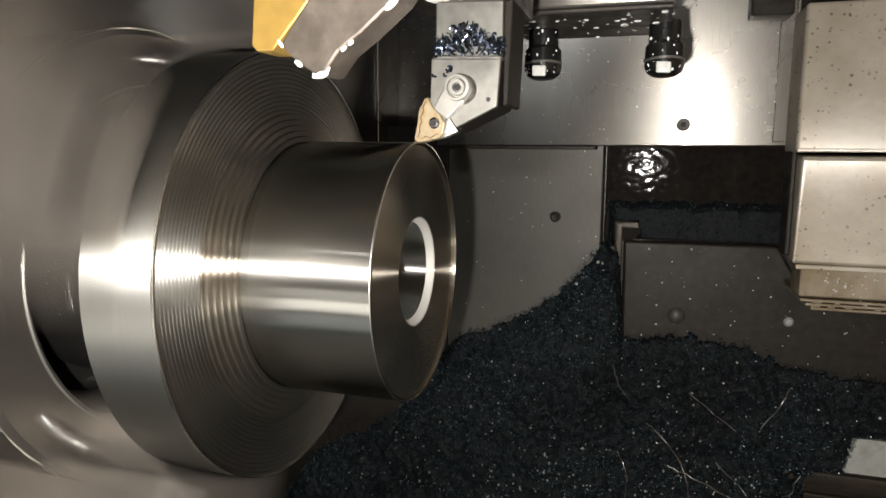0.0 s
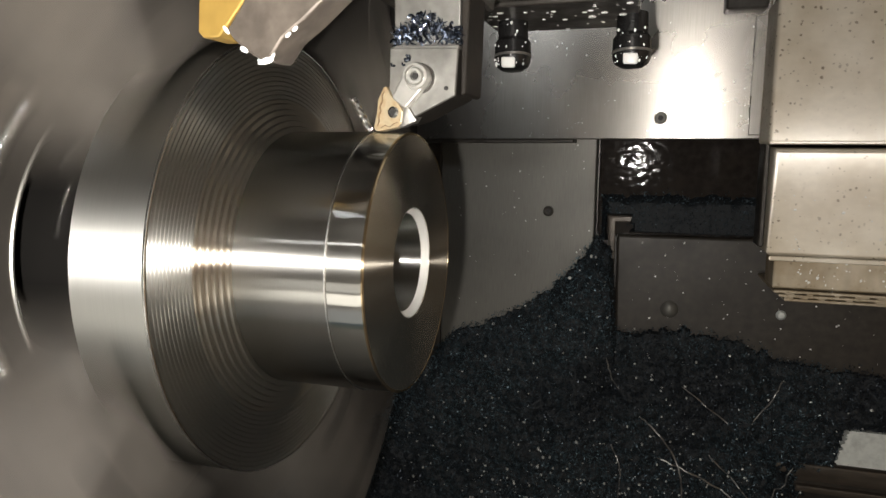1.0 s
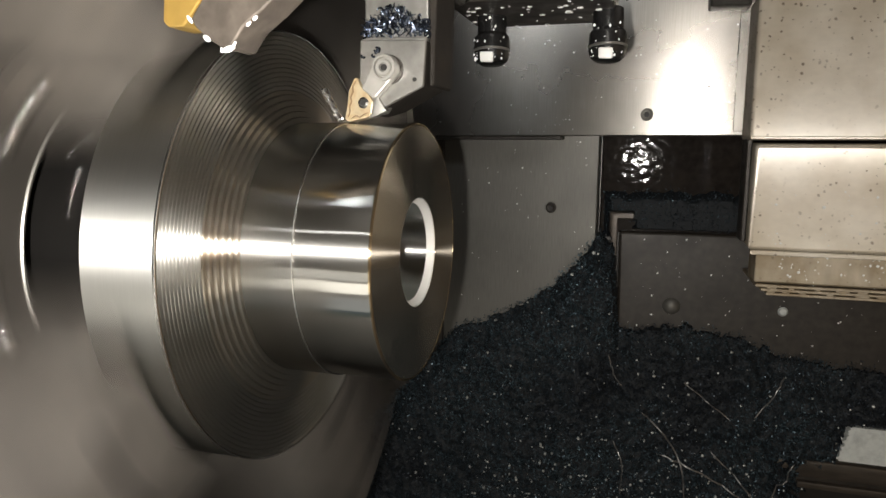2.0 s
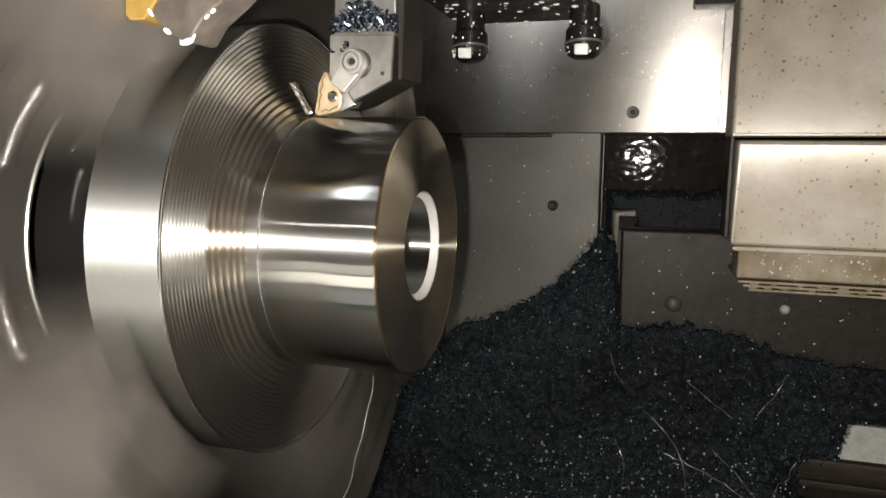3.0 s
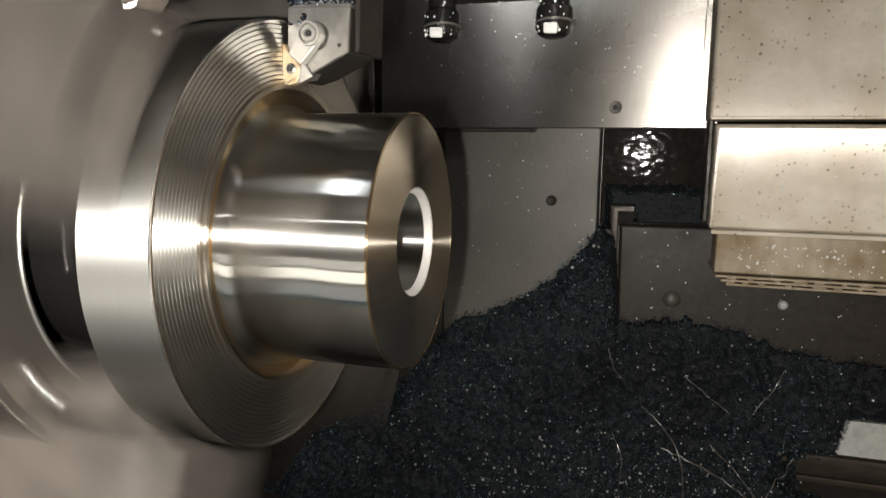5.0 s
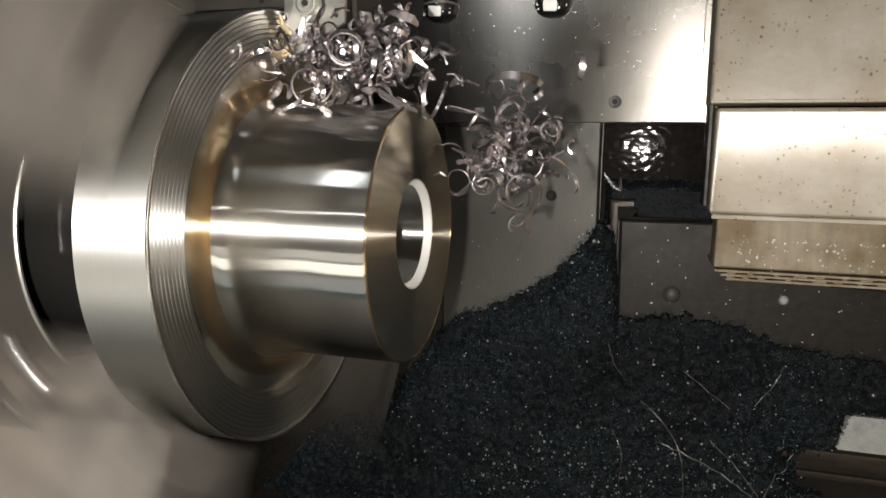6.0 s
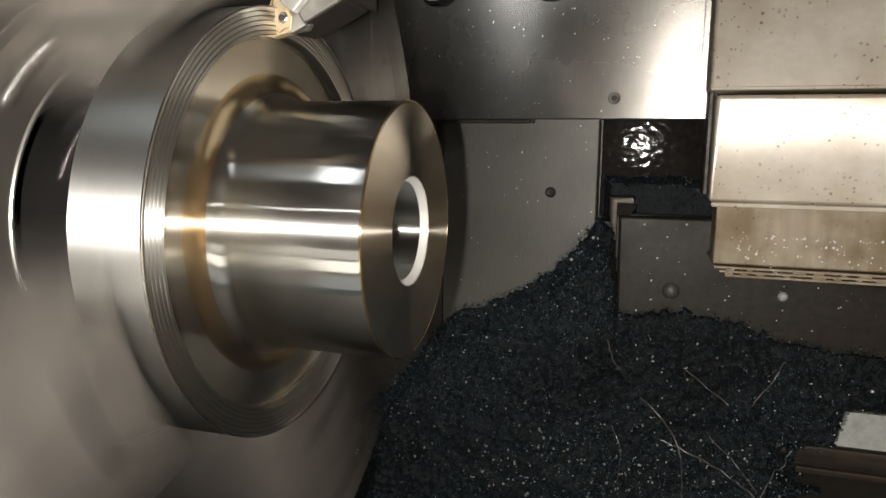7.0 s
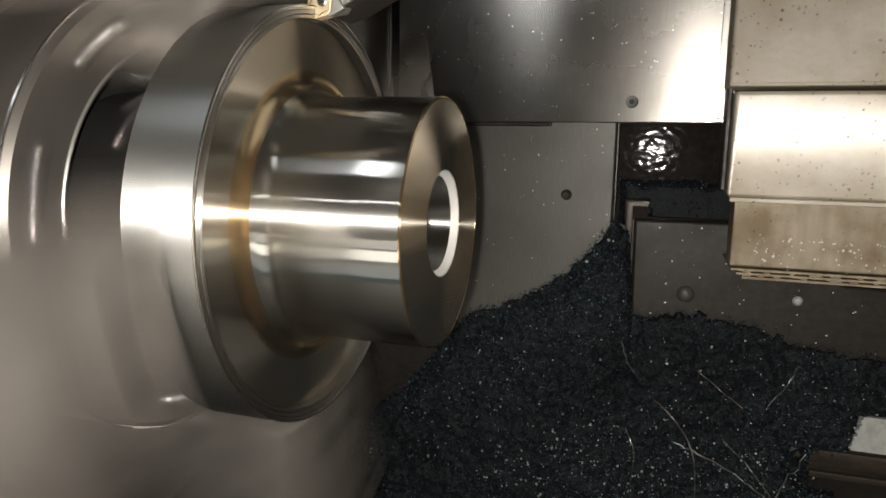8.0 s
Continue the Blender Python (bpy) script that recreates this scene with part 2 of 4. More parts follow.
def spindle(profile, place, axis, segs=32):
    """Turns a profile of (height, radius) round an axis through a place; ends are closed by radius 0."""
    bm = lathe(profile, segs, False)
    bmesh.ops.remove_doubles(bm, verts=bm.verts, dist=1e-7)
    turn = Vector((1, 0, 0)).rotation_difference(Vector(axis)).to_matrix().to_4x4()
    bmesh.ops.transform(bm, matrix=Matrix.Translation(place) @ turn, verts=bm.verts)
    return bm


def drops(rng, count, place, r0, r1, flat=(1, .45, 1), segs=1):
    """Small domed drops; place(rng) gives a point."""
    bm = bmesh.new()
    for _ in range(count):
        r = r0 + (r1 - r0) * rng.random() ** 2.5
        m = Matrix.Translation(place(rng)) @ Matrix.Diagonal((r * flat[0] * rng.uniform(.8, 1.3), r * flat[1], r * flat[2] * rng.uniform(.8, 1.3), 1))
        bmesh.ops.create_icosphere(bm, subdivisions=segs, radius=1, matrix=m)
    return bm


def ribbon(points, width, up, bm=None, thick=.00025):
    """A thin strip of metal that follows points, with real thickness."""
    bm = bm or bmesh.new()
    rows = []
    for k, p in enumerate(points):
        p = Vector(p)
        d = (Vector(points[min(k + 1, len(points) - 1)]) - Vector(points[max(k - 1, 0)])).normalized()
        u = Vector(up[k] if isinstance(up, list) else up)
        u = (u - d * u.dot(d)).normalized()
        w = d.cross(u) * thick
        taper = width * (.35 if k in (0, len(points) - 1) else 1)
        rows.append([bm.verts.new(p + u * taper / 2 + w), bm.verts.new(p - u * taper / 2 + w),
                     bm.verts.new(p - u * taper / 2 - w), bm.verts.new(p + u * taper / 2 - w)])
    for a, b in zip(rows, rows[1:]):
        for k in range(4):
            bm.faces.new((a[k], a[(k + 1) % 4], b[(k + 1) % 4], b[k]))
    bm.faces.new(rows[0])
    bm.faces.new(rows[-1][::-1])
    return bm


def curl(rng, place, radius, pitch, turns, width, bm, steps=15):
    """One helical chip curl with a random axis."""
    m = Euler([rng.uniform(0, 6.28) for _ in range(3)]).to_matrix()
    n = max(7, int(steps * turns))
    pts, ups = [], []
    for k in range(n + 1):
        a = 6.283 * turns * k / n
        grow = radius * (1 + .25 * k / n)
        pts.append(Vector(place) + m @ Vector((grow * math.cos(a), grow * math.sin(a), pitch * turns * (k / n - .5))))
        ups.append(m @ Vector((.25 * math.cos(a), .25 * math.sin(a), 1)))
    ribbon(pts, width, ups, bm)


def tube(points, r, segs=6):
    bm = bmesh.new()
    rows = []
    for k, p in enumerate(points):
        d = (Vector(points[min(k + 1, len(points) - 1)]) - Vector(points[max(k - 1, 0)])).normalized()
        q = d.to_track_quat("Z", "Y")
        rr = r * (.4 if k in (0, len(points) - 1) else 1)
        rows.append([bm.verts.new(Vector(p) + q @ Vector((rr * math.cos(6.2832 * s / segs), rr * math.sin(6.2832 * s / segs), 0))) for s in range(segs)])
    for a, b in zip(rows, rows[1:]):
        for k in range(segs):
            bm.faces.new((a[k], a[(k + 1) % segs], b[(k + 1) % segs], b[k]))
    bm.faces.new(rows[0][::-1])
    bm.faces.new(rows[-1])
    return bm


# ---------------------------------------------------------------- enclosure and bed
def room():
    """The machine's sheet-metal enclosure, upright in the world; an open doorway in its front."""
    def slab(name, x0, x1, y0, y1, z0, z1, mat, label):
        bm = box(x0, x1, y0, y1, z0, z1)
        ob = new(name, mesh(name, bm, mat))
        return tagged(ob, label, "wall", kind="structure")
    # out of view; tan picked to warm what the steel mirrors
    slab("wall_east", .70, .72, -.55, .80, -.85, .65, "tan", "tan painted sheet-metal enclosure end wall")
    slab("wall_west", -.97, -.95, -.55, .80, -.85, .65, "wall", "grey painted sheet-metal enclosure end wall")
    slab("wall_north", -.95, .70, .78, .80, -.85, .65, "wall", "grey painted sheet-metal enclosure back wall")
    slab("ceiling", -.95, .70, -.55, .78, .63, .65, "wall", "grey painted sheet-metal enclosure roof")
    slab("floor", -.95, .70, -.55, .78, -.85, -.83, "bed", "dark oily steel floor of the machine")
    for k, (x0, x1, z0, z1) in enumerate(((-.95, .70, -.83, .040), (-.95, .70, .46, .63), (-.95, -.90, .040, .46), (.60, .70, .040, .46), (-.90, .60, .331, .351), (-.90, .60, .197, .227))):
        slab("wall_south_%d" % (k + 1), x0, x1, -.55, -.53, z0, z1, "door", "grey painted front door wall with rails between its openings")


def bed():
    base = thing("machine_bed", (0, .50, 0), "dark oily slanted steel lathe bed", "lathe bed", kind="structure",
                 bm=prism([(-.55, -.50), (.60, -.50), (.60, .30), (-.55, .30)], .50, .60, .004), mat="bed")
    head = thing("headstock_wall", (-.20, .2, 0), "dark grey steel headstock wall behind the chuck", "headstock", kind="structure",
                 bm=box(-.26, -.201, -.02, .50, -.13, .30, .003), mat="bed")
    part("corner_strip", box(-.2008, -.1985, .44, .4995, -.13, .30, .0006, 1), "panel", head, "bright edge strip")
    plate = thing("cover_plate", (-.08, .467, -.03), "dull stainless cover plate fixed to the slanted bed", "cover plate", kind="structure",
                  bm=box(-.128, .0350, .467, .4995, -.40, .075, .0012), mat="plate")
    # darker piece that continues the cover plate to the left
    thing("splash_plate", (-.26, .467, -.2), "darker plate below the headstock, beside the cover plate", "cover plate", kind="structure",
          bm=box(-.45, -.1285, .468, .4995, -.42, .074, .0012), mat="holder_dark")
    s = part("screw", join(spindle([(0, 0), (.0015, .0040), (.0010, .0054), (-.001, .0056)], (-.0118, .4655, -.0200), (0, -1, 0), 24)), "holder_dark", plate)
    part("socket", spindle([(.0019, 0), (.0019, .0022), (.0008, .0022)], (-.0118, .4655, -.0200), (0, -1, 0), 6), "groove", s)
    rng = random.Random(3)
    part("coolant_spray", drops(rng, 46, lambda g: (g.uniform(-.11, .033), .4668, g.uniform(-.13, .05)), .0003, .0009), "drop", plate, "small dried coolant drops")
    # rows of dots in the recess, built as small dull beads
    bm = bmesh.new()
    for i in range(4):
        for k in range(16):
            if rng.random() < .75:
                r = rng.uniform(.0005, .0013)
                bmesh.ops.create_icosphere(bm, subdivisions=1, radius=1, matrix=Matrix.Translation((-.192 + .012 * i + rng.gauss(0, .0006), .4995, .085 + .012 * k + rng.gauss(0, .0008))) @ Matrix.Diagonal((r * 1.3, r * .5, r, 1)))
    part("coolant_spray", bm, "plate", base, "rows of small dull beads in the recess")
    # recess, grey casting and small step plate to its right
    cast = thing("grey_casting", (.16, .494, -.1), "dark oily grey casting with two bolts on the bed", "casting",
                 bm=prism([(.0572, -.044), (.2046, -.043), (.2150, -.062), (.2300, -.088), (.2600, -.100), (.50, -.105), (.50, -.30), (.062, -.30)], .486, .4997, .003, 3), mat="block")
    part("bolt", spindle([(.0060, 0), (.0056, .0032), (.0042, .0062), (.0018, .0086), (-.001, .0096)], (.1131, .487, -.1198), (0, -1, 0), 32), "plate", cast, "domed bolt head")
    part("bolt", spindle([(.003, 0), (.0026, .003), (.0008, .0046), (-.001, .0050)], (.2182, .486, -.1181), (0, -1, 0), 24), "pale", cast, "pale bolt head")
    part("coolant_spray", drops(rng, 110, lambda g: (g.uniform(.07, .34), .4858, g.uniform(-.165, -.047)), .0002, .0014), "glint", cast, "small coolant drops")
    step = thing("step_plate", (.05, .49, -.05), "thin bent grey steel plate edge beside the casting", "plate",
                 bm=prism([(.0475, -.0245), (.080, -.0245), (.080, -.031), (.0555, -.031), (.0555, -.085), (.0495, -.085)], .488, .4997, .0008), mat="rail")
    sump = thing("oily_ledge", (.12, .492, .02), "wet black ledge under the sliding panel with coolant drops", "ledge",
                 bm=box(.0365, .30, .494, .4998, -.046, .13, .002), mat="wet")
    film = bmesh.new()
    grid = [[film.verts.new((.0385 + .0009 * i, .4934 - .00010 * noise.noise((i * .13, k * .17, 4)) - .00003 * noise.noise((i * .45, k * .5, 8)), -.002 + .0009 * k)) for i in range(200)] for k in range(60)]
    for k in range(59):
        for i in range(199):
            film.faces.new((grid[k][i], grid[k][i + 1], grid[k + 1][i + 1], grid[k + 1][i]))
    part("oil_film", film, "wet", sump, "uneven glossy film of coolant")
    # tight cluster set where the lamp would mirror in the wet ledge
    part("coolant_spray", join(drops(rng, 16, lambda g: (g.gauss(.0775, .0042), .4938, min(.047, max(.004, g.gauss(.030, .009)))), .0003, .0012, (1, .25, 1), 2), drops(rng, 26, lambda g: (g.uniform(.042, .128), .4938, g.uniform(.003, .044)), .0003, .0008, (1, .25, 1), 2)), "glint", sump, "bright beads standing for glints on wet steel and chips")
    # pale rail ends at the lower right
    rail = thing("guide_rail", (.34, .48, -.25), "pale guide rail strip half buried in chips", "guide rail",
                 bm=prism([(.2850 - .010 * (k / 30) + .0035 * noise.noise((k * .35, 3, 1)) + .0022 * noise.noise((k * .9, 5, 1)), -.226 - .036 * k / 30) for k in range(31)] + [(.50, -.262), (.50, -.226)], .476, .4998), mat="pale")
    rail2 = thing("guide_rail", (.34, .48, -.29), "dark wet guide rail below the pale strip", "guide rail",
                  bm=join(box(.222, .50, .482, .4998, -.286, -.268, .002)), mat="rail")
    thing("guide_rail", (.34, .48, -.30), "grey lower guide rail edge half buried in chips", "guide rail",
          bm=box(.243, .50, .480, .4998, -.297, -.2905, .001), mat="rail")
    return base


# ---------------------------------------------------------------- chip heap
EDGE = [(-.345, -.395), (-.294, -.319), (-.197, -.263), (-.112, -.155), (-.08, -.147), (-.05, -.130), (-.008, -.103), (.010, -.083),
        (.024, -.068), (.036, -.049), (.052, -.055), (.0560, -.090), (.0605, -.149), (.116, -.142), (.171, -.147), (.2245, -.164), (.304, -.173), (.52, -.18)]


def edge_z(x):
    return float(np.interp(x, [e[0] for e in EDGE], [e[1] for e in EDGE]))


def heap_y(x, z):
    """Surface of the chip heap, nearer the camera where it is deeper; above .4995 there is none."""
    d = edge_z(x) - z + .006 * noise.noise((x * 90, z * 90, 3)) + .003 * noise.noise((x * 260, z * 260, 5))
    if x > .272 and -.266 < z < -.222:
        d = min(d, .283 + .016 * noise.noise((x * 90, z * 90, 9)) + .008 * noise.noise((x * 260, z * 260, 2)) - x)
    if x > .215 and z < -.262:
        d = min(d, .245 + .035 * noise.noise((x * 50, z * 90, 4)) + .012 * noise.noise((x * 240, z * 240, 6)) - x)
    lump = .006 * noise.noise((x * 40, z * 40, 1)) + .0045 * noise.noise((x * 120, z * 120, 2))
    floor = float(np.interp(x, [.034, .062, .17], [.4665, .4760, .4855]))
    return floor - (min(.016, .002 + d * .4) + lump * min(1, d * 60) if d > 0 else -.004)


def ledge_y(x, z):
    d = min(-.002 + .004 * noise.noise((x * 50, 2, 7)) + .003 * noise.noise((x * 210, 3, 7)) - z, z + .052, x - .040 + .004 * noise.noise((z * 90, 1, 1)), .215 - x)
    if z < -.0415 and x > .056:
        d = min(d, -.02)
    if z < -.022 and x < .074 + .008 * noise.noise((x * 100, z * 100, 1)) and x > .046:
        d = min(d, -.01)
    return .4938 - (min(.010, d * 1.2) + .002 * noise.noise((x * 130, z * 130, 2)) if d > 0 else -.006)


def bed_base():
    """Cast foot under the slanted bed, down to the machine's floor."""
    bm = bmesh.new()
    side = [(.17, -.640), (.60, -.292), (.60, -.828), (.17, -.828)]
    a = [bm.verts.new((-.50, y, z)) for y, z in side]
    b = [bm.verts.new((.55, y, z)) for y, z in side]
    bm.faces.new(a)
    bm.faces.new(b[::-1])
    for k in range(4):
        bm.faces.new((a[k], b[k], b[(k + 1) % 4], a[(k + 1) % 4]))
    tagged(new("bed_foot", mesh("bed_foot", bm, "block")), "dark cast foot under the slanted bed", "lathe bed", kind="structure")


def heap_back(x):
    return float(np.interp(x, [.034, .062, .17], [.4665, .4760, .4855]))


def chip_field(name, label, fn, x0, x1, z0, z1, step, count, seed, limit, back):
    bm = bmesh.new()
    nx, nz = int((x1 - x0) / step), int((z1 - z0) / step)
    grid = [[bm.verts.new((x0 + i * step, fn(x0 + i * step, z0 + k * step), z0 + k * step)) for i in range(nx + 1)] for k in range(nz + 1)]
    for k in range(nz):
        for i in range(nx):
            q = (grid[k][i], grid[k][i + 1], grid[k + 1][i + 1], grid[k + 1][i])
            if min(v.co.y - back(v.co.x) for v in q) < -.0006:
                bm.faces.new(q)
    bmesh.ops.delete(bm, geom=[v for v in bm.verts if not v.link_faces], context="VERTS")
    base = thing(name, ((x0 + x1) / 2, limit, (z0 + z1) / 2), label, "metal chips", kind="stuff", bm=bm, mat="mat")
    # loose chips: small bent strips
    rng = np.random.default_rng(seed)
    verts, faces = [], []
    o = Vector(ORIGIN[base])
    done = 0
    while done < count:
        x, z = rng.uniform(x0, x1), rng.uniform(z0, z1)
        y = fn(x, z)
        if y > back(x) - .0006:
            done += .2
            continue
        done += 1
        ln, wd, bend = rng.uniform(.0012, .0034), rng.uniform(.0004, .0011), rng.uniform(.2, .9)
        m = Euler((rng.normal(0, 1.0), rng.uniform(0, 6.28), rng.normal(0, 1.0))).to_matrix()
        c = Vector((x, y - rng.uniform(0, .0022), z)) - o
        n = len(verts)
        for s in (-1, -.33, .33, 1):
            for w in (-1, 1):
                verts.append(c + m @ Vector((s * ln / 2, -bend * ln * (1 - s * s) * .4, w * wd / 2)))
        for k in range(3):
            a = n + 2 * k
            faces.append((a, a + 1, a + 3, a + 2))
    spilt = 0
    while spilt < count // 22:
        x, z = rng.uniform(x0, x1), rng.uniform(z0, z1)
        if fn(x, z) < back(x) - .0006:
            continue
        gap = abs(rng.normal(0, .0035))
        if fn(x, z - gap) > back(x) - .0006 and fn(x + gap, z) > back(x + gap) - .0006:
            spilt += .02
            continue
        spilt += 1
        ln, wd = rng.uniform(.0012, .0034), rng.uniform(.0004, .0011)
        m = Euler((rng.normal(0, .8), rng.uniform(0, 6.28), rng.normal(0, .8))).to_matrix()
        c = Vector((x, back(x) - rng.uniform(.0006, .0018), z)) - o
        n = len(verts)
        for s in (-1, -.33, .33, 1):
            for w in (-1, 1):
                verts.append(c + m @ Vector((s * ln / 2, -.5 * ln * (1 - s * s) * .4, w * wd / 2)))
        for k in range(3):
            a = n + 2 * k
            faces.append((a, a + 1, a + 3, a + 2))
    me = bpy.data.meshes.new("loose_chips")
    me.from_pydata([tuple(v) for v in verts], [], faces)
    me.materials.append(M["chips"])
    ob = new("loose_chips", me)
    ob.parent = base
    tagged(ob, "loose blue-black curled steel chips", kind="stuff")
    return base


def heap():
    h = chip_field("chip_heap", "heap of dark blue-black steel chips on the slanted bed", heap_y, -.36, .40, -.40, -.04, .0015, 76000, 5, .4990, heap_back)
    chip_field("chip_heap", "dark steel chips lying on the wet ledge", ledge_y, .036, .22, -.055, .004, .003, 1100, 6, .4935, lambda x: .4938)
    rng = random.Random(8)

    def spot(g):
        while True:
            x, z = g.uniform(-.25, .34), g.uniform(-.34, -.06)
            y = heap_y(x, z)
            if y < heap_back(x) - .003:
                return (x, y - .001, z)
    def low(g):
        while True:
            x, z = g.uniform(-.1, .34), g.gauss(-.325, .03)
            y = heap_y(x, z)
            if y < heap_back(x) - .003:
                return (x, y - .001, z)
    ob = part("coolant_spray", drops(rng, 520, spot, .0002, .0017, (1, 1, 1)), "glint", h, "bright beads standing for glints on wet steel and chips")
    part("coolant_spray", drops(rng, 420, lambda g: low(g), .0002, .0018, (1, 1, 1)), "glint", h, "bright beads standing for glints on wet steel and chips")
    # long stringy chips lying on the heap
    for pts in ([(.053, -.168), (.060, -.190), (.068, -.203)], [(.089, -.229), (.116, -.256), (.132, -.290), (.136, -.340)],
                [(.128, -.193), (.150, -.210), (.176, -.230)], [(.108, -.272), (.155, -.290), (.196, -.316), (.222, -.340)],
                [(.205, -.335), (.218, -.305), (.240, -.268)], [(.222, -.182), (.212, -.202), (.196, -.226)], [(.158, -.265), (.184, -.290), (.210, -.322)],
                [(.062, -.262), (.072, -.290), (.070, -.325)]):
        fine = []
        for k in range(len(pts) - 1):
            for s in range(8):
                a, b = Vector(pts[k]), Vector(pts[k + 1])
                before = Vector(pts[max(k - 1, 0)])
                after = Vector(pts[min(k + 2, len(pts) - 1)])
                u = s / 8
                q = .5 * ((2 * a) + (b - before) * u + (2 * before - 5 * a + 4 * b - after) * u * u + (3 * a - before - 3 * b + after) * u ** 3)
                fine.append((q.x + rng.gauss(0, .0003), min(heap_y(q.x, q.y), heap_back(q.x) - .008) - .0025 - .002 * math.sin(3.14 * len(fine) / (8 * len(pts) - 8)), q.y + rng.gauss(0, .0003)))
        mid = fine[len(fine) // 2]
        thing("stringy_chip", mid, "long thin rusty steel chip lying on the heap", "metal chip", "stringy chips on the heap", bm=tube(fine, .0005 + .0002 * (len(pts) - 2)), mat="string")


# ---------------------------------------------------------------- chuck and workpiece
def chuck():
    c = thing("lathe_chuck", (-.13, 0, 0), "steel four-jaw lathe chuck spinning with the workpiece", "chuck")
    part("body", lathe([(-.200, .02), (-.200, .148), (-.196, .152), (-.150, .152), (-.146, .148), (-.146, .0915), (-.1135, .0915), (-.1110, .089), (-.1110, .068), (-.122, .064), (-.150, .060), (-.150, .02)], 96), "chuck", c)
    # recess floor with its shade put into the colour
    part("bore", lathe([(-.1495, .02), (-.1495, .0595), (-.148, .0595), (-.148, .02)], 64), "groove", c, "chuck recess floor in near-black shade colour")
    for k in range(4):
        a = radians(45 + 90 * k)
        turn = Matrix.Rotation(-a, 4, "X")
        j = None
        for name, x0, x1, r0, r1, w in (("jaw", -.112, -.0585, .0815, .175, .058), ("jaw_step", -.112, -.0790, .062, .0813, .052), ("jaw_heel", -.145, -.1125, .070, .150, .046)):
            bm = prism([(x0, -w / 2), (x1, -w / 2), (x1, w / 2), (x0, w / 2)], -r1, -r0, .003, 2)
            bmesh.ops.transform(bm, matrix=turn, verts=bm.verts)
            j = part(name, bm, "jaw", c if j is None else main)
            main = j if name == "jaw" else main
        for r in (.105, .155):
            bm = spindle([(.0008, 0), (.0008, .0055), (-.004, .0055)], (-.0585, -r, 0), (1, 0, 0), 16)
            bmesh.ops.transform(bm, matrix=turn, verts=bm.verts)
            part("socket_screw", bm, "groove", main)
        # studs added in the recess, to smear into bright arcs in the spin
        for s, r in ((-1, .0635), (0, .0560), (1, .0600)):
            bm = spindle([(.0200, 0), (.0195, .0014), (.0180, .0021), (-.002, .0021)], (-.1485, -r, 0), (1, 0, 0), 12)
            bmesh.ops.transform(bm, matrix=Matrix.Rotation(-a - radians(45) + radians(15 * s), 4, "X"), verts=bm.verts)
            part("balance_stud", bm, "clamp", c)
    # ring and bead added to draw thin bright highlight lines
    part("edge", lathe([(-.1139, .0912), (-.1135, .0920), (-.1128, .0917), (-.1130, .0909)], 128), "steel", c, "ring added for the bright edge line of the chuck nose")
    for r in (.0695,):
        part("bead", lathe([(-.1105, r - .0006), (-.1100, r), (-.1105, r + .0006), (-.1120, r)], 96), "holder", c, "bead added for a thin bright arc on the chuck face")
    # screws added so that the spin smears them into bright arcs
    for k in range(8):
        a = radians(22.5 + 45 * k)
        bm = spindle([(.0036, 0), (.0031, .0018), (.0018, .0034), (0, .0042), (-.002, .0042)], (-.1108, -.0800 * math.cos(a), .0800 * math.sin(a)), (1, 0, 0), 16)
        part("face_screw", bm, "steel", c)
        bm = spindle([(.0012, 0), (.0012, .0026), (-.002, .0026)], (-.1475, -.0565 * math.cos(a), .0565 * math.sin(a)), (1, 0, 0), 12)
        part("recess_screw", bm, "steel", c)
    return c


def arc(cx, cr, rad, a0, a1, n):
    return [(cx + rad * math.cos(radians(a0 + (a1 - a0) * k / n)), cr + rad * math.sin(radians(a0 + (a1 - a0) * k / n))) for k in range(n + 1)]


# left-over stock steps on the flange: inner radius, outer radius, height of the step above the finished face
STEPS = []
_r = .0475
for _k in range(5):
    STEPS.append((_r, _r + .0021, .0105 - .0011 * _k))
    _r += .0021
for _k in range(14):
    STEPS.append((_r, _r + .00162, .0047 - .00004 * _k if _k else .0050))
    _r += .00162
FACE_X = -.0556


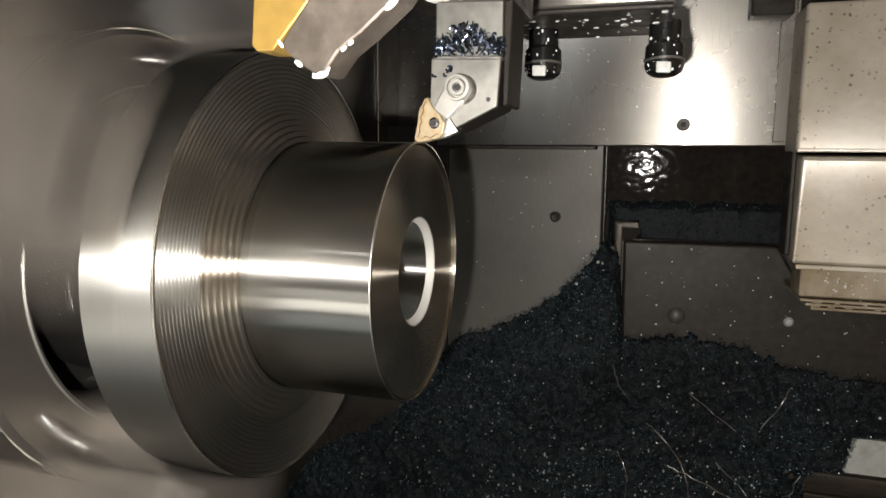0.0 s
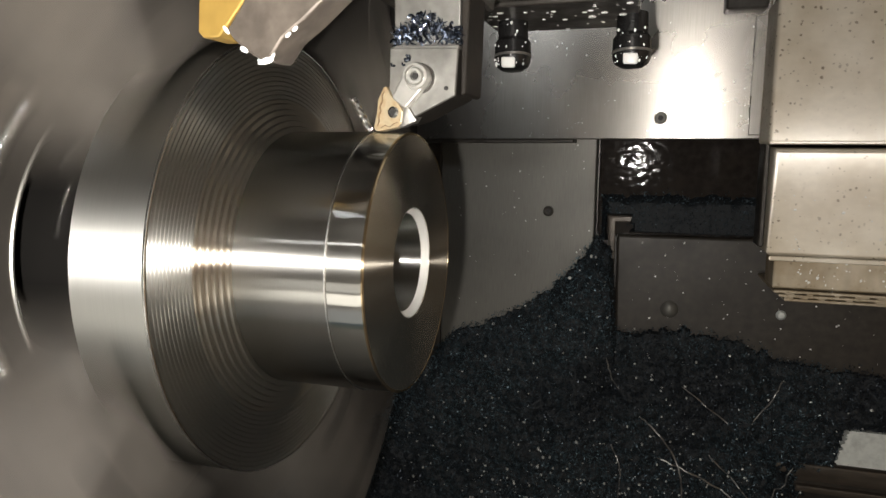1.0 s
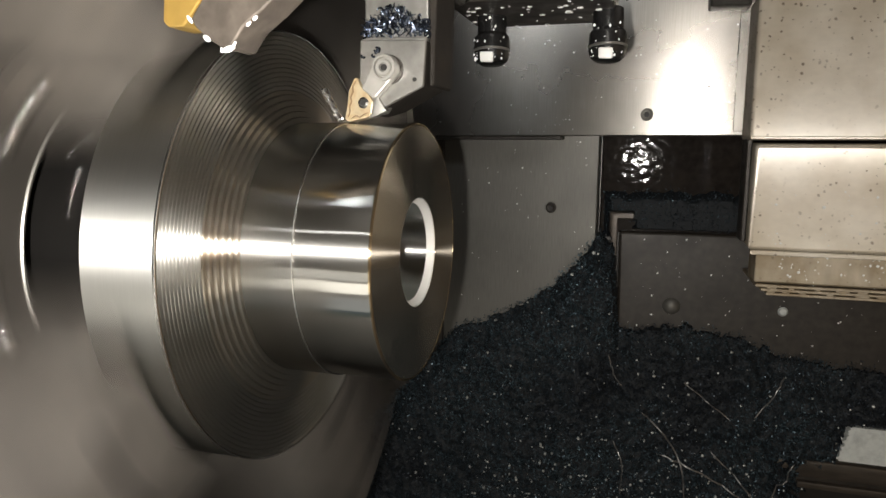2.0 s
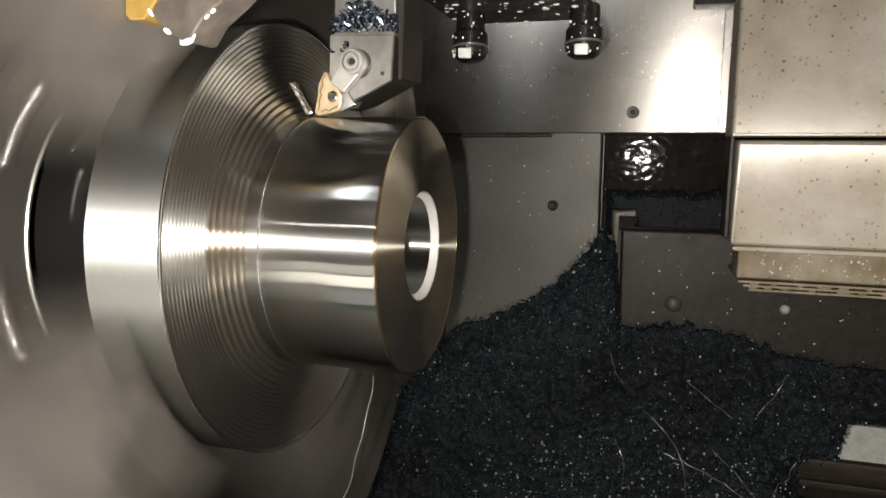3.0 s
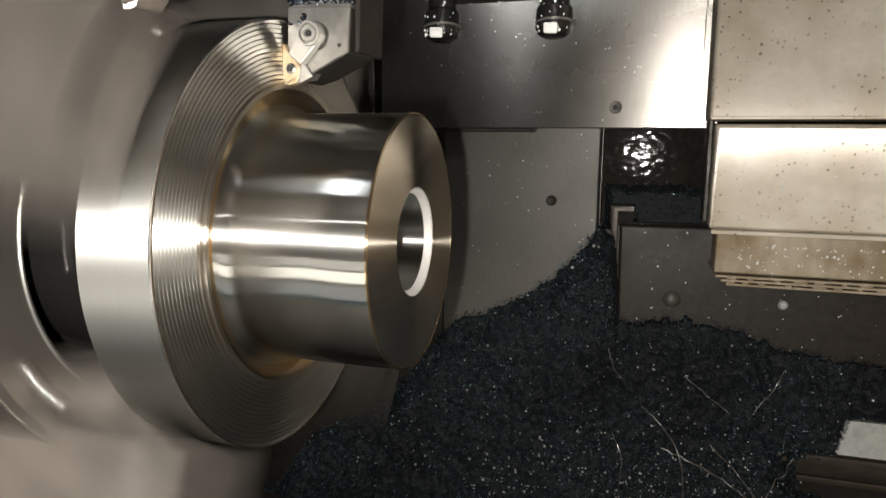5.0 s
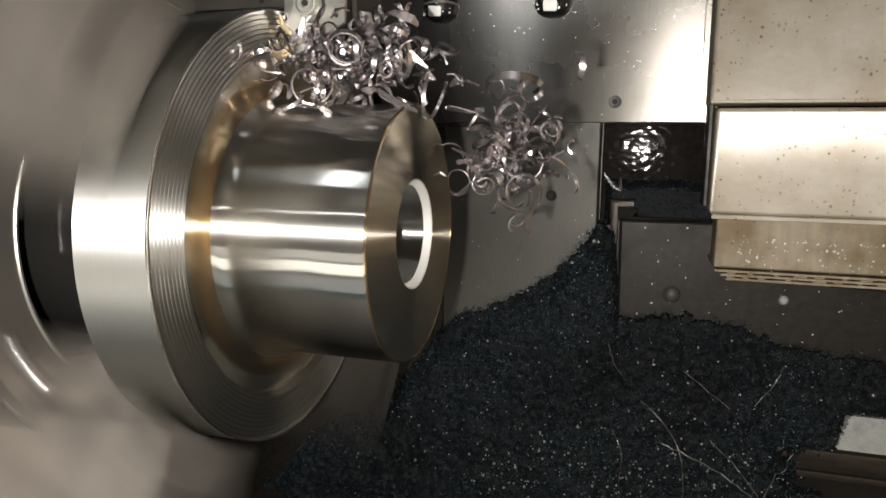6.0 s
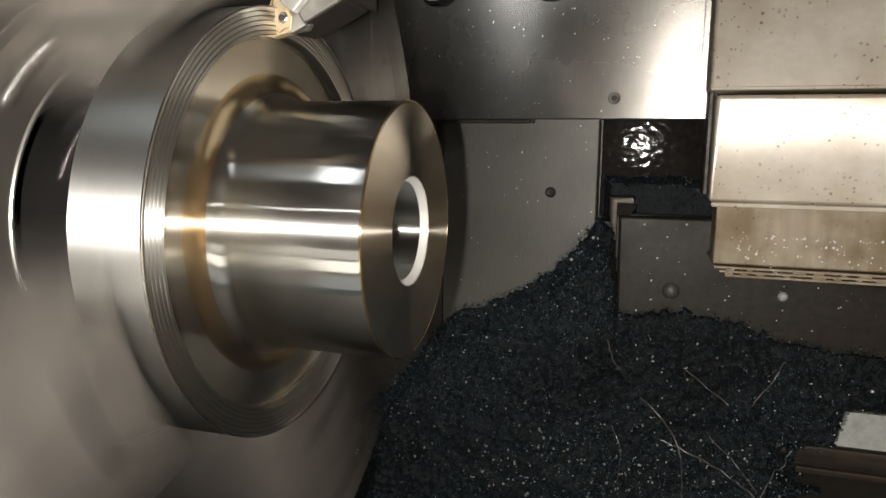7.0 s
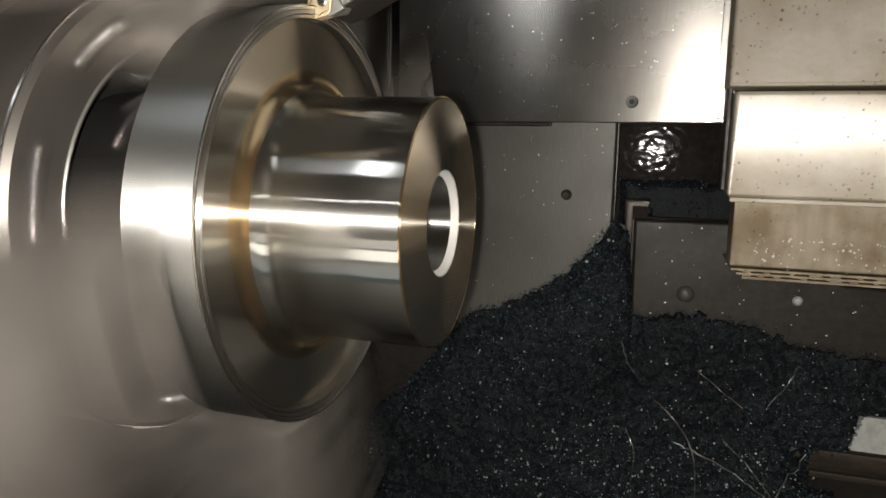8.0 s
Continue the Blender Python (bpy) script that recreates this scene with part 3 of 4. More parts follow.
def workpiece():
    w = thing("flanged_workpiece", (-.03, 0, 0), "bright turned steel flanged hub spinning in the chuck", "workpiece")
    fillet = arc(FACE_X + .0105, .0472 + .0105, .0105, 270, 180, 14)
    part("hub", lathe([(-.0004, .0468), (-.0012, .0472), (-.020, .0472)] + fillet[:8] + [(FACE_X + .0020, .0440), (FACE_X - .0003, .020), (-.0004, .020)], 160), "fresh", w, "mirror-bright turned hub")
    part("root_fillet", lathe(fillet[7:] + [(FACE_X - .0003, .0577), (FACE_X - .0003, .0470), (FACE_X + .0018, .0455)], 160), "fillet", w, "rounded root, golden sheen painted into its colour")
    part("end_face", lathe([(.0000, .0206), (.0000, .0464), (-.0006, .0470), (-.0030, .0470), (-.0030, .0206)], 160), "face", w, "faced end, mirrored brown put into its colour")
    part("bore", lathe([(-.0002, .0202), (-.0030, .0182), (-.0030, .0202)], 96), "chamfer", w, "bright chamfer at the bore's mouth")
    part("bore_wall", lathe([(-.0031, .0182), (-.075, .0182), (-.075, .0200), (-.0031, .0200)], 96), "turned", w)
    part("flange", lathe([(FACE_X, .0560), (FACE_X, .0796), (FACE_X, .0800), (-.0520, .0803), (-.0515, .0808), (-.0766, .0808), (-.0774, .0800), (-.0774, .0560)], 160), "flange", w)
    part("flange_face", lathe([(FACE_X + .0001, .0574), (FACE_X + .0001, .0794), (FACE_X - .0004, .0796), (FACE_X - .0004, .0574)], 160), "faced", w, "freshly faced flange")
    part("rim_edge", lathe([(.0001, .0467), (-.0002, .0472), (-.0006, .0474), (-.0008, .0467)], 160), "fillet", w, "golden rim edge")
    part("flange_edge", lathe([(-.0505, .0803), (-.0506, .0807), (-.0508, .0809), (-.0514, .0809), (-.0514, .0803)], 160), "steel", w, "bright flange edge")
    # steel boss in shade colour, to darken the gap behind the flange
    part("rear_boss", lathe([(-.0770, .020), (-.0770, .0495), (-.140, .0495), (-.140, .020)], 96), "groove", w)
    # studs added behind the flange for bright streaks
    for k, (bx, deg) in enumerate(((-.113, 12), (-.118, 75), (-.114, 140), (-.120, 200), (-.116, 262), (-.112, 318), (-.122, 35), (-.121, 170))):
        a = radians(deg)
        n = (0, -math.cos(a), math.sin(a))
        part("lock_stud", spindle([(.0022, 0), (.0022, .0010), (.0014, .0016), (-.001, .0016)], tuple(.0495 * v if k2 else bx for k2, v in enumerate(n)), n, 12), "steel", w, "stud added to smear into a bright arc behind the flange")
    sleeve = part("stock_skin", lathe([(0, .0471), (0, .0474), (-.0002, .0476), (-.043, .0476), (-.043, .0471)], 160), "turned", w, "thin skin of stock still to be turned off")
    part("cut_edge", lathe([(.0001, .0472), (.0000, .0477), (-.0004, .0478), (-.0006, .0474)], 160), "steel", sleeve, "bright edge of the cut")
    rings = []
    for r0, r1, h in STEPS:
        x = FACE_X + h
        rings.append(part("stock_ring", lathe([(x, r0 + .00022), (x, r1 - .00022), (x - .00035, r1 - .00004), (x - .0008, r1), (FACE_X - .0004, r1), (FACE_X - .0004, r0), (x - .0004, r0)], 160), "tinted" if r0 < .0580 else "stock", w, "roughing step still to be turned off"))
    return w, sleeve, rings


# ---------------------------------------------------------------- cutting tool and turret
def turning_tool():
    t = thing("turning_tool", (.015, .01, .08), "grey steel turning tool holder with a gold carbide insert", "cutting tool")
    outline = [(.0052, .0640), (.0055, .0765), (.0304, .0757), (.0294, .0597), (.0140, .0522), (.0060, .0500), (.0040, .0560)]
    head = part("head", prism(outline, -.0006, .0225, .0006), "blackened", t)
    # front plate paler than the head behind it
    part("ground_face", prism(outline, -.0024, -.0007, .0003, 1), "holder", head, "pale steel front plate")
    part("sight_pin", spindle([(.0006, 0), (.0005, .0006), (0, .0008), (-.001, .0008)], (.0262, -.0024, .0622), (0, -1, 0), 12), "groove", head)
    part("shank", prism([(.0059, .0766), (.0302, .0758), (.0302, .0970), (.0059, .0975)], .0010, .0240, .0006), "holder", t)
    part("shank_step", prism([(.0057, .0762), (.0303, .0754), (.0303, .0770), (.0057, .0778)], -.0010, .0015, .0004, 1), "holder", t)
    part("seat_lip", prism([(.0092, .0486), (.0112, .0490), (.0160, .0512), (.0128, .0562), (.0110, .0552)], -.0040, -.0004, .0004), "holder", t, "pale steel lip of the insert seat")
    part("shim", prism([(.0030, .0492), (.0055, .0632), (.0156, .0535), (.0136, .0505)], .0016, .0050, .0003, 1), "holder", t)
    ins = part("insert", prism([(.0003, .0478), (-.0002, .0488), (.0010, .0540), (.0015, .0585), (.0036, .0628), (.0049, .0632), (.0064, .0600), (.0092, .0572), (.0110, .0545), (.0104, .0503), (.0090, .0488), (.0016, .0473)], -.0044, .0012, .0004, 2), "gold", t, "gold-coated carbide insert")
    part("chip_breaker", ribbon([(.0014, -.0046, .0492), (.0021, -.0046, .0512), (.0019, -.0046, .0528), (.0028, -.0046, .0545), (.0024, -.0046, .0562), (.0034, -.0046, .0580), (.0033, -.0046, .0600), (.0044, -.0046, .0618)], .0004, (1, 0, .2), None, .0003), "brown_gold", ins)
    part("chip_breaker", ribbon([(.0026, -.0046, .0486), (.0044, -.0046, .0496), (.0060, -.0046, .0489), (.0076, -.0046, .0500), (.0092, -.0046, .0506)], .0004, (0, 0, 1), None, .0003), "brown_gold", ins)
    s = part("insert_screw", spindle([(.0006, 0), (.0006, .0014), (.0002, .0020), (-.001, .0022)], (.0074, -.0046, .0541), (0, -1, 0), 24), "steel", ins)
    part("socket", spindle([(.0010, 0), (.0010, .0013), (.0002, .0013)], (.0074, -.0046, .0541), (0, -1, 0), 6), "groove", s)
    # clamp: a finger from the screw to the insert
    a, b = Vector((.0165, .0660)), Vector((.0104, .0576))
    d = (b - a).normalized()
    nrm = Vector((-d.y, d.x))
    poly = []
    for k in range(13):
        u = radians(-100 + 200 * k / 12)
        v = a - d * .0046 * math.cos(u) + nrm * .0046 * math.sin(u)
        poly.append((v.x, v.y))
    for e in (b + nrm * .0033, b + d * .0007 + nrm * .0026, b + d * .0007 - nrm * .0026, b - nrm * .0033):
        poly.append((e.x, e.y))
    c = part("clamp", prism(poly, -.0068, -.0026, .0006), "clamp", t, "polished clamp finger")
    part("boss", spindle([(.0002, .0034), (.0014, .0037), (.0014, .0043), (.0002, .0046), (-.001, .0046), (-.001, .0034), (.0002, .0034)], (.0165, -.0066, .0660), (0, -1, 0), 40), "clamp", c, "raised ring round the clamp screw")
    part("washer", spindle([(.0006, .0052), (.0006, .0042), (-.0006, .0042), (-.0006, .0052), (.0006, .0052)], (.0169, -.0024, .0657), (0, -1, 0), 32), "holder_dark", t)
    cs = part("clamp_screw", spindle([(.0004, .0013), (.0012, .0016), (.0012, .0026), (.0006, .0030), (-.001, .0030)], (.0165, -.0070, .0660), (0, -1, 0), 32), "clamp", c)
    part("socket", spindle([(.0009, 0), (.0009, .0012), (.0002, .0012)], (.0165, -.0070, .0660), (0, -1, 0), 6), "groove", cs)
    return t


def shank_chips():
    rng = random.Random(11)
    bm = bmesh.new()
    for _ in range(190):
        x = rng.uniform(.0068, .0310)
        top = .0105 - abs(x - .018) * .5
        z = .0778 + rng.random() * max(.002, top)
        y = .0005 - rng.random() * .0035
        if rng.random() < .7:
            ln = rng.uniform(.0010, .0022)
            a, el = rng.uniform(0, 6.28), rng.gauss(0, .6)
            d = Vector((math.cos(a) * math.cos(el), math.sin(el), math.sin(a) * math.cos(el))) * ln
            p = Vector((x, y, z))
            bend = Vector((rng.gauss(0, .0004), -.0004, rng.gauss(0, .0004)))
            ribbon([p - d, p + bend, p + d], rng.uniform(.0006, .0012), (rng.gauss(0, 1), rng.gauss(0, 1), rng.gauss(0, 1)), bm, .0001)
        else:
            curl(rng, (x, y, z), rng.uniform(.0006, .0011), .0008, rng.uniform(.6, 1.2), .0008, bm)
    for _ in range(7):
        x, z = rng.gauss(.0105, .0024), rng.gauss(.0720, .0012)
        curl(rng, (x, -.0030, z), rng.uniform(.0004, .0008), .0008, rng.uniform(.6, 1.2), .0006, bm)
    return thing("shank_chips", (.018, 0, .0778), "small blue steel chips heaped on the tool shank", "metal chips", kind="stuff", bm=bm, mat="blue")


def nozzle_drops(rng, x):
    """Drops clinging to the front of a nozzle and round its rim."""
    bm = bmesh.new()
    for k in range(28):
        a = rng.uniform(-1.25, 1.25)
        low = rng.random() < .55
        z = rng.uniform(.0855, .0900) if low else rng.uniform(.090, .108)
        r = .0098 if z < .0985 else .0082
        size = .0003 + .0006 * rng.random() ** 2
        bmesh.ops.create_icosphere(bm, subdivisions=1, radius=1, matrix=Matrix.Translation((x + r * math.sin(a), .1385 - r * math.cos(a), z)) @ Matrix.Diagonal((size, size * .6, size * rng.uniform(1, 1.9), 1)))
    return bm


def turret():
    t = thing("tool_turret", (.03, .05, .12), "dark steel tool turret block with coolant drops", "tool turret")
    part("clamp_block", prism([(-.0060, .0965), (.0340, .0950), (.0340, .1295), (-.0060, .1295)], -.014, .040, .002), "holder_dark", t)
    part("wedge", prism([(.0305, .0600), (.0322, .0605), (.0335, .0960), (.0305, .0960)], .0015, .0245, .0004, 1), "blackened", t)
    # out of view; lengthened to the right to block the tailstock fill early
    part("disc", prism([(-.06, .1300), (.036, .1300), (.036, .1195), (.108, .1195), (.113, .125), (.113, .27), (-.06, .27)], -.035, .098, .002), "holder_dark", t)
    # out of view; added to keep the shop light off the hub early on
    blocker = part("station_block", box(-.130, -.035, -.200, -.0355, .155, .262, .003), "holder_dark", t, "unseen block added to shade the hub from the shop light")
    for y in (-.165, -.075):
        part("station_bolt", spindle([(.006, .0), (.006, .006), (-.001, .006)], (-.0825, y, .1552), (0, 0, -1), 16), "black", blocker)
    part("bar", box(.0072, .0880, .0985, .172, .1125, .150, .0008, 1), "panel", t, "bright machined bar above the nozzles")
    part("bar_foot", box(.0074, .0878, .1000, .170, .1098, .1123, .0006, 1), "holder_dark", t)
    rng = random.Random(2)
    part("coolant_spray", drops(rng, 56, lambda g: (g.uniform(.008, .088), g.uniform(.102, .168), .1095), .0005, .0018, (1.3, 1, .4)), "drop", t, "white coolant drops")
    part("coolant_spray", drops(rng, 16, lambda g: (g.uniform(-.004, .033), g.uniform(-.0145, -.004), .0952 + g.random() * .0008), .0007, .0024, (1.3, 1, .6)), "drop", t, "white coolant drops")
    for x in (.0224, .0845):
        n = part("nozzle", spindle([(-.002, .0078), (.002, .0080), (.0085, .0080), (.0105, .0096), (.0165, .0098), (.0205, .0098), (.0232, .0086), (.0250, .0060), (.0256, 0)], (x, .140, .1090), (.02, -.10, -1), 32), "black", t, "black coolant nozzle")
        part("collar", spindle([(.0168, .0094), (.0172, .0102), (.0182, .0102), (.0186, .0094)], (x, .140, .1090), (.02, -.10, -1), 32), "holder", n, "wet rim of the nozzle")
        # white plate puts the lamp's reflection on the nozzle end into colour
        part("nozzle_tip", prism([(x - .0035, .0846), (x + .0036, .0843), (x + .0037, .0898), (x - .0037, .0901)], .1262, .1290, .0010, 3), "drop", n, "white plate painting the glare on the nozzle end")
        part("coolant_spray", nozzle_drops(rng, x), "drop", n)
    return t


def second_tool():
    t = thing("boring_tool", (.0, -.06, .10), "dark tool holder with a gold insert and white coolant drops", "cutting tool")

    def near(poly):
        return [(.0812 + (x - .0812) * .86, .0432 + (z - .0432) * .86) for x, z in poly]
    part("body", prism(near([(-.0232, .0748), (-.0215, .0722), (-.0170, .0685), (-.0118, .0655), (-.0095, .0658), (-.0048, .0718), (.0020, .0765), (.0125, .0850), (.030, .108), (.010, .130), (-.0142, .0865)]), -.080, -.068, .0007), "holder_mid", t)
    part("insert", prism(near([(-.0332, .0745), (-.0315, .0728), (-.0262, .0728), (-.0240, .0750), (-.0120, .0885), (-.010, .110), (-.024, .110), (-.0320, .0890)]), -.0797, -.069, .0005), "gold_paint", t, "gold-coated insert")
    rng = random.Random(4)
    line = near([(-.0236, .0750), (-.0200, .0705), (-.0120, .0652), (-.0090, .0658), (-.0046, .0715), (.0022, .0762), (.0128, .0852), (.0200, .094)])
    for k in range(15):
        g = rng.randrange(len(line) - 1)
        u = rng.random()
        a, b = Vector(line[g]), Vector(line[g + 1])
        p = a.lerp(b, u)
        d = (b - a).normalized()
        r = .0004 + .0006 * rng.random() ** 2
        bm = bmesh.new()
        bmesh.ops.create_icosphere(bm, subdivisions=2, radius=1, matrix=Matrix.Translation((p.x, -.0800, p.y)) @ Matrix.Rotation(-math.atan2(d.y, d.x), 4, "Y") @ Matrix.Diagonal((r * rng.uniform(1.2, 2.6), r * .5, r, 1)))
        part("coolant_drop", bm, "drop", t)
    return t


# ---------------------------------------------------------------- sliding panel and covers
def sliding_panel():
    p = thing("sliding_panel", (.106, .405, .10), "brushed stainless panel sliding with the carriage", "panel", kind="structure")
    part("sheet", box(-.127, .1930, .405, .415, .0525, .30, .0008, 1), "panel", p)
    part("lower_lip", box(-.127, .0300, .407, .425, .0490, .0524, .0006, 1), "holder_dark", p)
    s = part("screw", spindle([(.0004, 0), (.0010, .0040), (.0012, .0052), (-.001, .0058)], (.1064, .4045, .0711), (0, -1, 0), 24), "plate", p)
    part("socket", spindle([(.0016, 0), (.0016, .0026), (.0004, .0026)], (.1064, .4045, .0711), (0, -1, 0), 6), "groove", s)
    part("side_strip", box(.1780, .1895, .4015, .4045, .0560, .30, .0006, 1), "panel", p)
    rng = random.Random(6)
    part("coolant_spray", drops(rng, 90, lambda g: (g.uniform(-.12, .18), .4048, g.uniform(.055, .16)), .0003, .0009), "drop", p, "small coolant drops")
    return p


def upper_covers():
    rng = random.Random(7)
    c = thing("way_cover", (.30, .33, .05), "beige stained steel way cover of the cross slide", "way cover")
    part("upper_shell", box(.1785, .55, .3000, .345, .0470, .1490, .0025, 3), "cover", c, "beige steel shell with rust specks")
    part("upper_lip", box(.1790, .55, .2985, .3010, .0470, .0495, .0006, 1), "cover", c)
    bm = box(.1838, .55, .3060, .345, -.0345, .0440, .0030, 3)
    bmesh.ops.rotate(bm, cent=(.3, .3062, .0), matrix=Matrix.Rotation(radians(1.9), 3, "X"), verts=bm.verts)
    part("lower_shell", bm, "cover", c, "beige steel shell with rust specks")
    part("lower_lip", box(.1853, .55, .3040, .3062, -.0375, -.0340, .0006, 1), "cover", c)
    # dark strip puts the shade of the gap beside the covers into colour
    part("end_flange", box(.1795, .1835, .32, .343, -.03, .149, .001, 1), "holder_dark", c)
    part("coolant_spray", drops(rng, 70, lambda g: (g.uniform(.187, .30), .3058, g.uniform(-.03, .042)), .0003, .0011), "drop", c)
    return c


def lower_cover():
    c = thing("way_cover", (.30, .34, -.04), "lower beige steel way cover with folded fins", "way cover")
    part("shell", box(.1900, .55, .3110, .344, -.0590, .0280, .0015, 2), "cover_low", c, "oil-streaked brownish shell")
    for k in range(3):
        part("fin", box(.1915 + .0042 * k, .55, .3120 + .002 * k, .384, -.0626 - .0034 * k, -.0604 - .0034 * k, .0004, 1), "cover_low", c)
    rng = random.Random(9)
    for k in range(2):
        x = .200
        while x < .42:
            w = rng.uniform(.003, .010)
            part("fin_spacer", box(x, x + w, .3135 + .002 * k, .330, -.0638 - .0034 * k, -.0626 - .0034 * k, .0002, 1), "cover_low", c)
            x += w + rng.uniform(.004, .016)
    part("coolant_spray", join(drops(rng, 90, lambda g: (g.uniform(.195, .40), .3108, g.gauss(-.046, .0055)), .0004, .0013), drops(rng, 40, lambda g: (g.uniform(.195, .40), .3108, -.0365 - .002 * g.random()), .0004, .0012)), "drop", c, "rows of coolant drops")
    return c


def bracket():
    return thing("slide_bracket", (.17, .38, .18), "dark steel bracket at the top of the slide", "bracket",
                 bm=join(box(.1515, .1830, .37, .395, .1545, .23, .002)), mat="holder_dark")


# ---------------------------------------------------------------- moving chips
def chip_nest(seed, count, spread, centre, label):
    rng = random.Random(seed)
    nest = thing("chip_nest", centre, label, "metal chips", "chip nests")
    for _ in range(count):
        bm = bmesh.new()
        p = [centre[k] + rng.gauss(0, spread[k]) for k in range(3)]
        wide = rng.random() < .38
        curl(rng, p, rng.uniform(.0032, .0062) if wide else rng.uniform(.0014, .0034), rng.uniform(.003, .009), rng.uniform(.5, 1.3) if wide else rng.uniform(.4, 1.6), rng.uniform(.0010, .0020), bm)
        part("chip_curl", bm, "curl", nest)
    for _ in range(count // 3):
        p = Vector([centre[k] + rng.gauss(0, spread[k]) for k in range(3)])
        d = Vector((rng.gauss(0, 1), rng.gauss(0, .5), rng.gauss(0, .7))).normalized() * rng.uniform(.0025, .0085)
        side = Vector((rng.gauss(0, .002), -.0015, rng.gauss(0, .002)))
        part("chip_strip", ribbon([p - d, p - d * .4 + side, p + d * .4 + side, p + d], rng.uniform(.0014, .0030), (rng.gauss(0, 1), 1, rng.gauss(0, 1))), "curl", nest)
    return nest


def chip_coil():
    pts, ups = [], []
    for k in range(90):
        a = k * .75
        r = .0011
        pts.append((-.0012 + r * math.cos(a) - .0009 * (k / 90), -.0040 + r * math.sin(a), .0490 + .0125 * k / 90))
        ups.append((math.cos(a), math.sin(a), .3))
    return thing("chip_coil", (-.001, -.004, .049), "tight gold-tinted chip coil curling off the insert", "metal chip", bm=ribbon(pts, .0013, (0, 0, 1)), mat="steel")


room()
bed()
bed_base()
heap()
CHUCK = chuck()
WORK, SLEEVE, RINGS = workpiece()
TOOL, SHANK_CHIPS, TURRET, TOOL2 = turning_tool(), shank_chips(), turret(), second_tool()
PANEL, COVER, COVER2, BRACKET = sliding_panel(), upper_covers(), lower_cover(), bracket()
NEST = chip_nest(21, 128, (.0180, .011, .0072), (-.028, -.004, .0570), "tangled nest of bright curled steel chips")
NEST2 = chip_nest(22, 60, (.0120, .009, .0110), (.0180, .020, .0375), "loose bunch of bright curled steel chips")
_big = bmesh.new()
curl(random.Random(31), (.0080, .012, .0600), .0085, .004, .75, .0026, _big, 26)
part("chip_curl", _big, "curl", NEST2, "wide bright curl of a steel chip")
COIL = chip_coil()
FLUNG = thing("flung_chip", (-.025, 0, -.078), "long thin bright steel chip flung off the spindle", "metal chip",
              bm=tube([(-.0205 - .0075 * u - .0064 * u * u + .0003 * math.sin(17 * u), .001 * math.sin(9 * u), -.0523 - .0550 * u) for u in (k / 26 for k in range(27))], .00032), mat="string")

# where a gap between the chuck jaws faces the front: seconds, degrees above the spindle
GAPS = [(0, -21), (.5, 32), (1, 11), (1.5, 16), (3, 10), (3.5, -12), (4, 30), (4.5, -16), (6, -8), (6.5, 4), (7, 21), (7.5, 8), (8, 31)]


